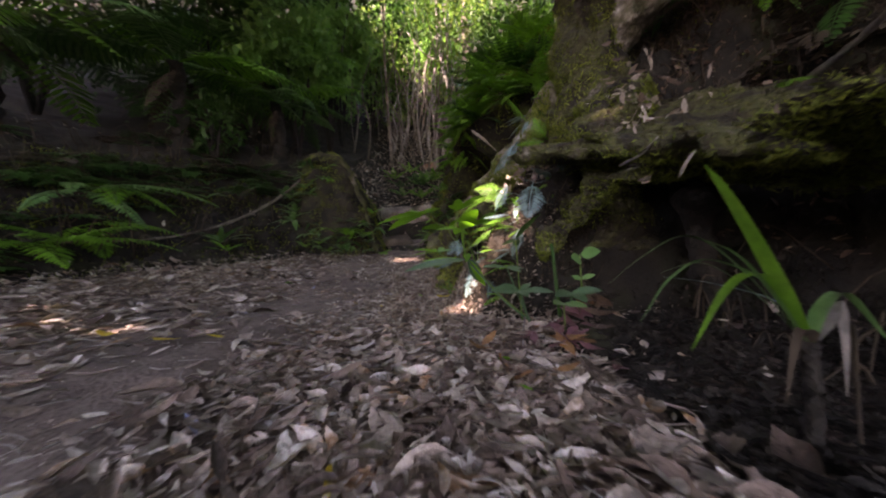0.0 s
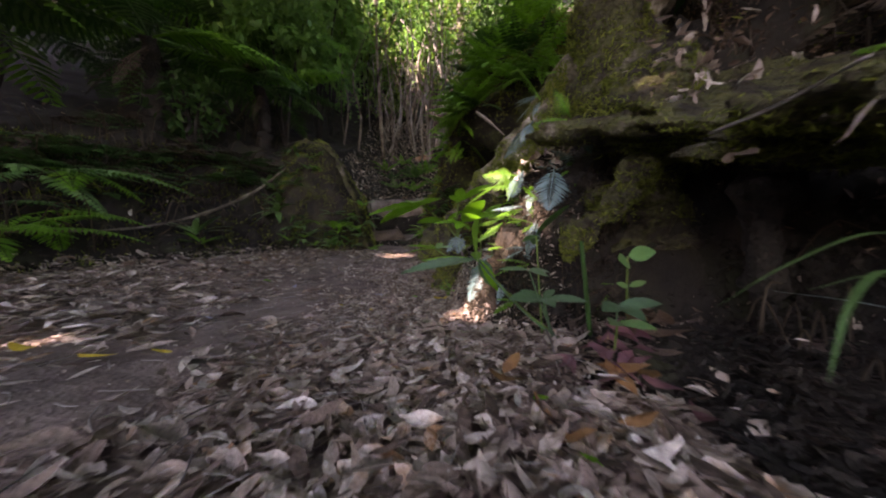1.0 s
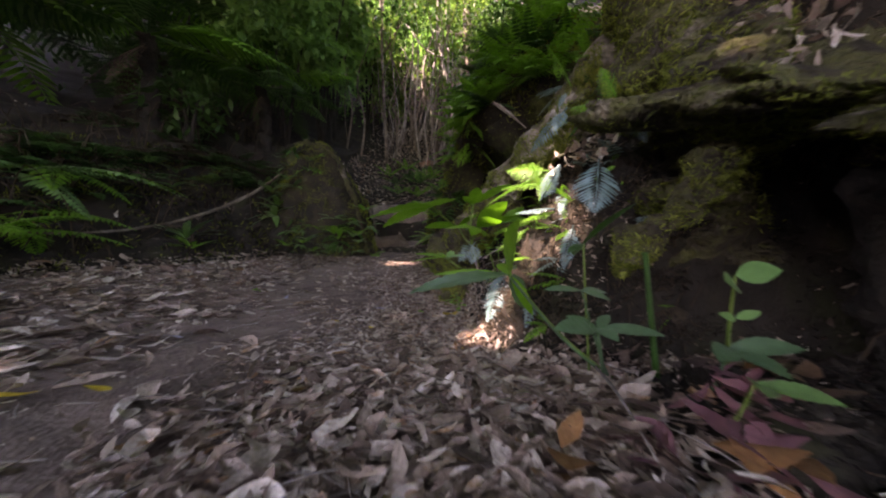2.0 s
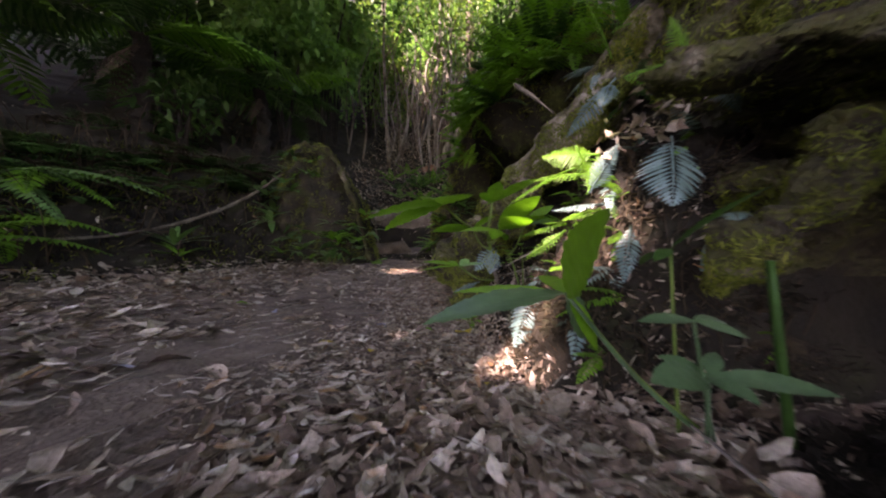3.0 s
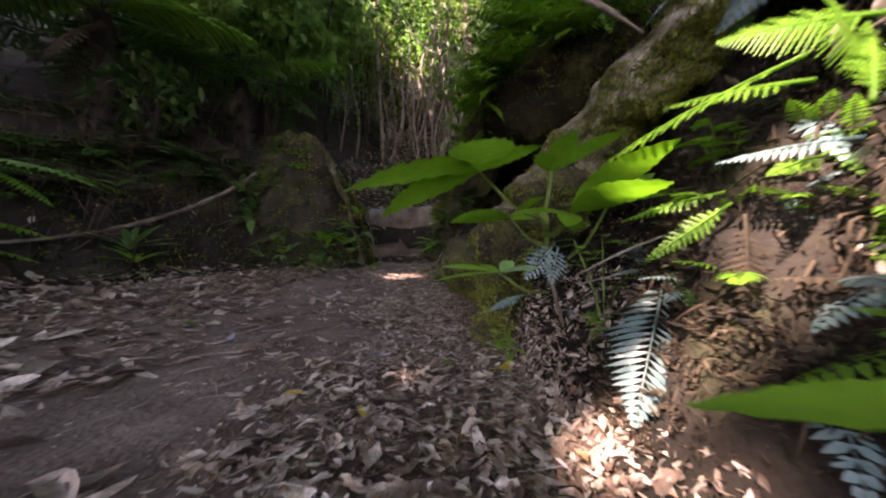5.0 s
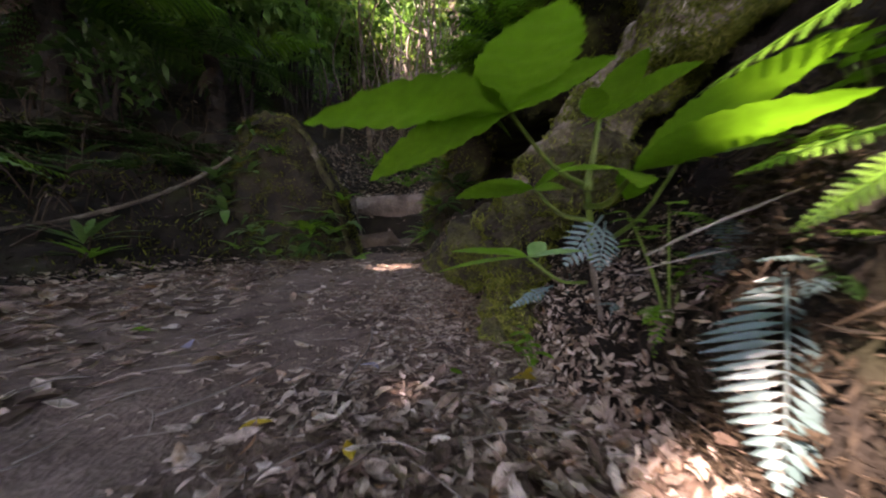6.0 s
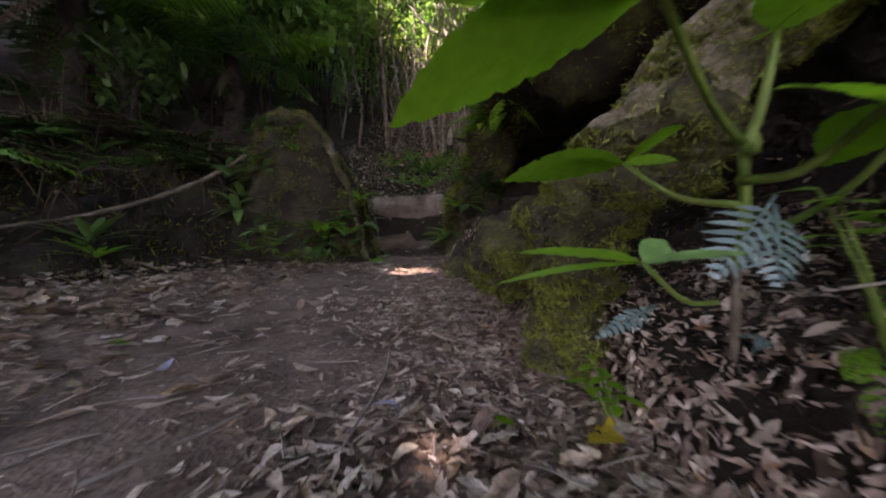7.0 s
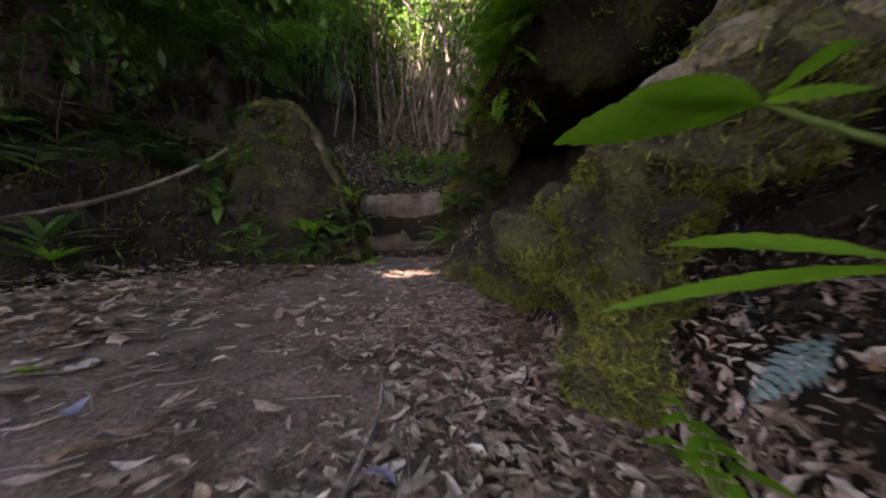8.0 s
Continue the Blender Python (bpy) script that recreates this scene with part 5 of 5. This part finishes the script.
tongue_fern((-1.85, 4.4, 1.2), 5, 0.15, 61, "small green sprig on the pillar", BLADE, 0.3)
tongue_fern((-1.6, 4.4, 1.3), 4, 0.13, 62, "small green sprig on the pillar", BLADE, 0.3)

rs = random.Random(12)
front = [p for p in pillar.data.polygons if p.normal.y < -0.25 and len(p.vertices) == 4]
for n, test, lo, hi, mats, text in (
        (30, lambda c: c.z < 0.72 and c.x > -1.85, 0.1, 0.19, (BLADE, FERN, DARKFERN), "small leafy green plant at the pillar's foot"),
        (9, lambda c: c.x < -1.72 and 0.55 < c.z < 1.2, 0.18, 0.28, (BLADE, DARKFERN), "broad drooping fronds on the pillar's flank"),
        (12, lambda c: c.x < -1.45 and 1.15 < c.z < 1.6, 0.08, 0.15, (FERN, BLADE, DARKFERN), "small green sprig on the pillar's face")):
    spots = [p for p in front if test(p.center)]
    for k in range(n):
        p = rs.choice(spots)
        c = p.center + p.normal * 0.01
        th = thing("leafy_sprig", *c, text, "plant", "sprigs on the earth pillar")
        size = rs.uniform(lo, hi)
        for j in range(rs.randint(4, 6)):
            a = rs.uniform(-1.3, 1.3)
            d = Vector((p.normal.x * math.cos(a) - p.normal.y * math.sin(a), p.normal.x * math.sin(a) + p.normal.y * math.cos(a), rs.uniform(-0.1, 0.9)))
            g = Geo()
            leaf(g, axes((0, 0, 0), d, (0, -0.3, 1)), size * rs.uniform(0.7, 1.1), size * 0.28, rows=7, fold=0.15, droop=rs.uniform(0.4, 0.8), fat=0.5)
            part("leaf", g, mats[k % len(mats)], th)

# ---------------------------------------------------------------- tree ferns


def tree_fern(x, y, z, height, n, length, seed, label):
    r = random.Random(seed)
    th = thing("tree_fern", x, y, z, label, "tree fern", "tree ferns")
    g = Geo()
    tube(g, [(0, 0, -0.3), (0.04, 0, height * 0.5), (-0.03, 0.02, height)], [0.13, 0.09, 0.1], sides=16, steps=16, rough=0.05, rough_scale=9)
    part("trunk", g, DARKBARK, th, "dark fibrous trunk")
    for k in range(n):
        a = 6.283 * k / n + r.uniform(-0.2, 0.2)
        e = r.uniform(0.05, 0.65)
        g = Geo()
        frond(g, (0, 0, height), (math.cos(a), math.sin(a), e), length * r.uniform(0.8, 1.1), length * 0.2, pairs=26, arch=r.uniform(0.5, 0.9), lobes=13 if k % 2 else 0, thick=0.014, stem=0.14, fat=0.4, sweep=0.15, slim=0.7)
        part("frond", g, DARKFERN if k % 2 else (FERN, BLADE)[k % 4 // 2], th)
    for k in range(6):
        a = r.uniform(0, 6.28)
        g = Geo()
        frond(g, (0, 0, height - 0.1), (math.cos(a), math.sin(a), -0.9), length * 0.5, length * 0.06, pairs=14, arch=0.3, lobes=4, thick=0.008)
        part("dead_frond", g, DRYFERN, th, "brown hanging dead frond")


tree_fern(-3.8, 4.8, land(-3.8, 4.8), 3.2 - land(-3.8, 4.8), 17, 2.2, 4, "tree fern with arching green fronds on the bank")
tree_fern(-5.4, 3.9, land(-5.4, 3.9), 1.3, 13, 2.2, 9, "tree fern with arching green fronds on the bank")
tree_fern(-5.2, 2.3, land(-5.2, 2.3), 1.5, 13, 2.0, 19, "tree fern with arching green fronds on the bank")
tree_fern(-2.9, 5.9, land(-2.9, 5.9), 1.0, 12, 1.5, 23, "small tree fern behind the earth pillar")
tree_fern(-3.4, 6.9, land(-3.4, 6.9), 1.5, 14, 2.2, 14, "tree fern with arching green fronds above the gully")

# ---------------------------------------------------------------- woods


def sapling(x, y, h, lean, r0, mat, seed, crown=0, leafmat=WOODS, label="slender grey forest tree", size=0.12, spread=0.9):
    r = random.Random(seed)
    z = land(x, y) - 0.1
    th = thing("forest_tree", x, y, z, label, "tree", "forest trees")
    g = Geo()
    lx, ly = lean
    pts = [(0, 0, 0), (lx * 0.3 * h + r.uniform(-0.2, 0.2), ly * 0.3 * h, h * 0.33), (lx * 0.65 * h + r.uniform(-0.25, 0.25), ly * 0.65 * h, h * 0.66), (lx * h, ly * h, h)]
    tube(g, pts, [r0 * 1.25, r0, r0 * 0.8, r0 * 0.35], sides=9, steps=6, rough=r0 * 0.25, rough_scale=5)
    part("trunk", g, mat, th)
    for k in range(2 if crown else 1):
        g = Geo()
        b = Vector(pts[2]) * r.uniform(0.7, 1)
        a = r.uniform(0, 6.28)
        tip = b + Vector((math.cos(a) * 0.2 * h, math.sin(a) * 0.2 * h, 0.22 * h))
        tube(g, [tuple(b), tuple((b + tip) / 2 + Vector((0, 0, -0.04 * h))), tuple(tip)], [r0 * 0.5, r0 * 0.35, r0 * 0.15], sides=6)
        part("limb", g, mat, th)
    if crown:
        part("crown", foliage("crown", (lx * h, ly * h, h * 0.88), (spread, spread, spread * 0.8), crown, size, leafmat, seed, clumps=34, shapes=FAR), leafmat, th)
    return th


rs = random.Random(21)
for k in range(40):
    y = rs.uniform(8.6, 15)
    mid = 0.02 * (y - 8)
    x = mid + rs.uniform(-0.24, 0.1) * y
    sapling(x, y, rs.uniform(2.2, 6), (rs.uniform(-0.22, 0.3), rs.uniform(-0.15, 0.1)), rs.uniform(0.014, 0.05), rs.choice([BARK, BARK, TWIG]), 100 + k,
            crown=0 if k % 2 else 420, leafmat=SUNWOODS if k % 8 else WOODS, label="slender grey tree trunk in the gully wood", size=0.14)
for k in range(26):
    y = rs.uniform(8.0, 12.5)
    x = rs.uniform(-0.27, 0.05) * y
    sapling(x, y, rs.uniform(2.0, 4.5), (rs.uniform(-0.3, 0.4), rs.uniform(-0.2, 0.15)), rs.uniform(0.008, 0.028), rs.choice([BARK, TWIG, BARK]), 200 + k, label="thin leaning stem in the gully wood")
sapling(0.75, 9.6, 7.0, (0.06, 0.0), 0.13, BARK, 300, label="stout brown tree trunk at the gully's head")
sapling(0.12, 9.6, 1.25, (0.3, 0.05), 0.06, PALE, 301, label="short pale leaning trunk with a fork")
sapling(0.22, 9.9, 5.0, (-0.03, 0.05), 0.06, TWIG, 302, label="slender grey tree trunk in the gully wood")


g = Geo()
loft(g, [(2.2, -0.55, 0.12, 8.7, 9.4), (2.45, -0.5, 0.05, 8.75, 9.35), (2.62, -0.38, -0.1, 8.85, 9.2)], sides=30, rough=0.09, scale=4)
tagged(part("earth_mound", g, REDEARTH), "bare reddish earth mound at the gully's head", "mound")
rs = random.Random(77)
for k in range(16):
    y = rs.uniform(5.7, 8.6)
    x = float(np.interp(y, LEFT_Y, LEFT_X)) + rs.uniform(-0.5, 0.15) if k % 3 else rs.uniform(-0.9, 0.1)
    z = land(x, y)
    g = Geo()
    dx, dy, dz = rs.uniform(0.0, 0.35), rs.uniform(-0.7, -0.1), rs.uniform(-0.5, -0.1)
    tube(g, [(0, 0, 0.1), (dx * 0.3, dy * 0.4, 0.08 + dz * 0.2), (dx * 0.7, dy * 0.8, dz * 0.6), (dx, dy, dz - 0.05)], [0.016, 0.014, 0.012, 0.008], sides=6, rough=0.006, rough_scale=14)
    ob = part("bare_root", g, BARK)
    ob.location = (x, y, z)
    tagged(ob, "thin bare root trailing down the gully wall", "root", "roots of the gully wall")

g = Geo()
rs = random.Random(8)
for k in range(130):
    y = rs.uniform(7.8, 14)
    x = 0.02 * (y - 8) + rs.uniform(-0.14, 0.13) * y
    z = land(x, y)
    h = rs.uniform(0.4, 2.6)
    a, b = rs.uniform(-0.5, 0.6) * h, rs.uniform(-0.3, 0.2) * h
    tube(g, [(x, y, z - 0.05), (x + a * 0.3 + rs.uniform(-0.1, 0.1), y + b * 0.4, z + h * 0.5), (x + a, y + b, z + h * rs.uniform(0.7, 1))], [0.014, 0.01, 0.005], sides=4, steps=3)
tagged(part("dry_stems", g, BARK), "tangle of dry grey-brown stems filling the gully head", "undergrowth", kind="stuff")


def shrub(x, y, z, radii, n, size, mat, seed, label):
    """A bush: a few limbs from the ground and a crown of many leaves."""
    r = random.Random(seed)
    g0 = land(x, y)
    th = thing("bush", x, y, g0, label, "bush", "forest bushes")
    for k in range(5):
        g = Geo()
        a = 6.28 * k / 5 + r.uniform(-0.4, 0.4)
        top = (math.cos(a) * radii[0] * 0.5, math.sin(a) * radii[1] * 0.5, z - g0 + radii[2] * 0.2)
        tube(g, [(0, 0, -0.1), (top[0] * 0.4, top[1] * 0.4, top[2] * 0.5), top], [0.035, 0.025, 0.01], sides=6, rough=0.008, rough_scale=8)
        part("limb", g, DARKBARK, th)
    part("crown", foliage("crown", (0, 0, z - g0), radii, n, size, mat, seed, clumps=60, shapes=FAR if y > 5 or x > 2 or x < -4 else GREEN), mat, th)


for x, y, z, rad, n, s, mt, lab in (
        (-2.75, 6.4, 4.2, (1.0, 0.9, 0.7), 2600, 0.17, LITWOODS, "green leafy bush above the gully"),
        (-2.5, 8.4, 5.6, (0.9, 0.9, 0.9), 1900, 0.2, LITWOODS, "leafy green bush above the gully"),
        (-2.1, 10.4, 6.6, (0.9, 0.8, 1.1), 1700, 0.22, SUNWOODS, "sunlit yellow-green bush in the gully"),
        (-1.5, 11.2, 5.6, (0.7, 0.6, 1.0), 900, 0.2, SUNWOODS, "sunlit yellow-green bush in the gully"),
        (-1.0, 12.0, 8.2, (1.0, 0.7, 1.1), 1500, 0.22, LITWOODS, "leafy green bush in the gully"),
        (0.1, 11.2, 7.0, (0.8, 0.6, 1.2), 1300, 0.2, LITWOODS, "leafy green bush in the gully"),
        # out of view, set on the sun's line to dim the gully stems
        (-2.5, 7.5, 7.5, (1.9, 1.5, 0.6), 4600, 0.22, WOODS, "unseen high leafy crown added to shade the gully"),
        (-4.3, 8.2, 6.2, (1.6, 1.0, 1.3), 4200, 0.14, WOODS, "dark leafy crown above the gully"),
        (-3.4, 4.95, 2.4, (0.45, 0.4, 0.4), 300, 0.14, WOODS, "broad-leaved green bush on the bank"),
        (-3.4, 10.0, 5.8, (1.6, 1.2, 1.6), 5000, 0.13, LITWOODS, "leafy green tree crown above the gully"),
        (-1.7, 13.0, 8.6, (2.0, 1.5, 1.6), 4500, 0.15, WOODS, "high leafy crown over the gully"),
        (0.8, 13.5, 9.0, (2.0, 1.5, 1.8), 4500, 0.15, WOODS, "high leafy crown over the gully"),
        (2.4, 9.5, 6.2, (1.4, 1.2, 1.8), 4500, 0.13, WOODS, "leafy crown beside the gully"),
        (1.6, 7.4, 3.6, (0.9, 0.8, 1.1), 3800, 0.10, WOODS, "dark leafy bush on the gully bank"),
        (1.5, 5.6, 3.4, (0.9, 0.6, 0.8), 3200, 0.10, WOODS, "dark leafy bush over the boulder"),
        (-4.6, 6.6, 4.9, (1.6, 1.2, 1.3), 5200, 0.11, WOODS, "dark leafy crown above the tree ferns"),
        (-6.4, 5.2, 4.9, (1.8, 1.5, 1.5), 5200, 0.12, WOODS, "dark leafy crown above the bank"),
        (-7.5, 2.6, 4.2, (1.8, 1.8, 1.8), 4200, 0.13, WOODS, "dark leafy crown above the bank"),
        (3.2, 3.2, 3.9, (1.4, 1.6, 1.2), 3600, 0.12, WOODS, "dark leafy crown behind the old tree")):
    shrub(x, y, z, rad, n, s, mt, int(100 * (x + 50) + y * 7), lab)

r = random.Random(31)
faces = [p for p in boulder.data.polygons if (p.normal.x < -0.1 or p.normal.y < -0.2) and p.normal.y < 0.5 and p.center.z > 1.5 and p.center.y < 4.9 and p.center.x < 1.3 and len(p.vertices) == 4]
for k in range(60):
    p = r.choice(faces)
    c, nn = p.center.copy(), p.normal.copy()
    size = r.uniform(0.28, 0.5)
    tips = []
    for j in range(6):
        a = r.uniform(-1.5, 1.5)
        d = Vector((nn.x * math.cos(a) - nn.y * math.sin(a), nn.x * math.sin(a) + nn.y * math.cos(a), r.uniform(-0.5, 0.35))).normalized() * size
        tips.append((tuple(c + d), size * 0.2))
    fern("fern", tuple(c - nn * 0.02), tips, r.choice([DARKFERN, FERN, FERN]), "dark green fern hanging from the boulder", "ferns on the boulder", pairs=13, arch=0.55)
leg = [p for p in boulder.data.polygons if p.center.z < 1.5 and p.center.z > 0.45 and p.center.x < 0.35 and p.normal.y < 0.1 and p.center.y < 5.2 and len(p.vertices) == 4]
for k in range(22):
    p = r.choice(leg)
    c, nn = p.center.copy(), p.normal.copy()
    size = r.uniform(0.14, 0.28)
    tips = []
    for j in range(5):
        a = r.uniform(-1.4, 1.4)
        d = Vector((nn.x * math.cos(a) - nn.y * math.sin(a), nn.x * math.sin(a) + nn.y * math.cos(a), r.uniform(-0.6, 0.5))).normalized() * size
        tips.append((tuple(c + d), size * 0.22))
    fern("fern", tuple(c - nn * 0.02), tips, r.choice([DARKFERN, DARKFERN, FERN, DRYFERN]), "small fern growing on the boulder's foot", "ferns on the boulder", pairs=11, arch=0.5)
rs = random.Random(14)
for k in range(13):
    x, y = -1.0 + 0.1 * k + rs.uniform(-0.1, 0.1), rs.uniform(6.5, 8.4)
    reach, z = rs.uniform(0.25, 0.42), land(x, y)
    fern("fern", (x, y, z), [((x + reach * math.cos(a), y + reach * math.sin(a), z + rs.uniform(0.1, 0.3)), 0.08) for a in (0.2, 1.5, 2.9, 3.8, 4.7, 5.6)], (FERN, DARKFERN, LITWOODS)[k % 3], "green fern tuft in the gully", "ferns in the gully", pairs=12, arch=0.5)

# distant woods that close the valley
r = np.random.default_rng(77)
n = 26000
ang = r.uniform(-1.25, 1.25, n)
dist = r.uniform(16, 30, n)
px, py = np.sin(ang) * dist, np.cos(ang) * dist
gz = np.array([land(a, b) for a, b in zip(px, py)])
far = np.stack([px, py, gz + r.uniform(0.1, 1, n) ** 0.8 * 9.0], 1)
lump = np.array([noise.noise(Vector(p) * 0.45) for p in far])
far = far[lump > -0.12]
n = len(far)
ob = part("distant_woods", scatter("distant_woods", FAR, far, turns(r.uniform(0, 6.28, n), r.normal(-0.3, 0.5, n), r.normal(0, 0.5, n)), r.uniform(0.25, 0.6, n), WOODS), WOODS)
tagged(ob, "dense green woods on the far slope", "woods", kind="stuff")

# added unseen canopy: thinned over the trail, holes cut where sun patches fall
r = np.random.default_rng(5)
n = 84000
cp = np.stack([r.uniform(-16, 10, n), r.uniform(-13, 15.0, n), r.uniform(6.0, 9.5, n)], 1)
over = np.array([land(a, b) for a, b in zip(cp[:, 0], cp[:, 1])])
cp[:, 2] = np.maximum(cp[:, 2], over + r.uniform(3.0, 6.0, n))
s = np.array(TO_SUN)
gapped = (cp[:, 1] < 6.5) | (cp[:, 0] < -2.6 - 0.12 * cp[:, 1]) | (cp[:, 0] > 3.5)
thin = np.exp(-(np.abs(cp[:, 0] + 0.35) / 1.2) ** 4)
gapped &= r.random(n) > 0.95 * thin
spin, long = turns(r.uniform(0, 6.28, n), r.normal(-0.2, 0.4, n), r.normal(0, 0.4, n)), r.uniform(0.45, 0.82, n)
# spots to be sunlit; leaves crossing their sun lines are dropped
for x, y, z, rad in ((0.0, 1.56, 0.05, 0.03), (0.02, 1.66, 0.05, 0.032), (-0.02, 1.75, 0.04, 0.03), (0.07, 1.7, 0.08, 0.025), (0.14, 1.62, 0.2, 0.032), (0.2, 1.62, 0.5, 0.025), (0.16, 1.67, 0.47, 0.055), (0.22, 1.48, 0.55, 0.025), (0.35, 1.3, 0.53, 0.015),
                     (0.57, 1.16, 0.74, 0.06), (0.52, 1.2, 0.68, 0.03), (-0.51, 4.07, 0.17, 0.11), (-1.35, 1.28, 0.05, 0.05), (-1.15, 1.45, 0.05, 0.035), (-1.62, 1.42, 0.05, 0.045), (-1.95, 1.6, 0.08, 0.05), (-0.85, 1.42, 0.05, 0.025)):
    for far in (0.0, 0.25, 0.5, 0.75, 1.0):
        d = cp + spin[:, :, 1] * (long * far)[:, None] - np.array((x, y, z))
        k = d @ s
        gapped &= np.linalg.norm(d - k[:, None] * s, axis=1) > rad + 0.06 * math.sin(3.14 * far)
cp, spin, long = cp[gapped], spin[gapped], long[gapped]
ob = part("forest_canopy", scatter("forest_canopy", FAR, cp, spin, long, WOODS), WOODS)
tagged(ob, "unseen leafy canopy over the trail, with holes cut for sun patches", "canopy", kind="stuff")
# bough and leaf masses out of view, added to shade hollow and right bank
g = Geo()
tube(g, [(0.84, 1.75, 2.4), (0.5, 1.0, 2.75), (0.1, 0.1, 2.6), (-0.3, -0.6, 2.3)], [0.07, 0.055, 0.04, 0.015], sides=8, steps=6, rough=0.02, rough_scale=6)
part("limb", g, MOSS, tree, "unseen low bough added to carry shading leaves")
part("crown", foliage("crown", (0.1, -0.45, 2.3), (0.5, 0.45, 0.25), 4200, 0.15, WOODS, 57, clumps=40, shapes=FAR), WOODS, tree, "unseen leafy bough added to shade the ground by the hollow")
part("crown", foliage("crown", (1.65, 0.45, 2.0), (0.85, 1.3, 0.4), 10500, 0.17, WOODS, 55, clumps=80, shapes=FAR), WOODS, tree, "unseen leafy boughs added to shade the right bank")
for k, (x, y) in enumerate(((-6.5, 0.5), (-7.5, -3.0), (3.6, -1.5), (3.0, -5.0), (-4.8, -7.0), (4.4, 2.2))):
    sapling(x, y, 8.0, (0.05, 0.02), 0.16, BARK, 400 + k, label="tall brown forest tree trunk holding the canopy")
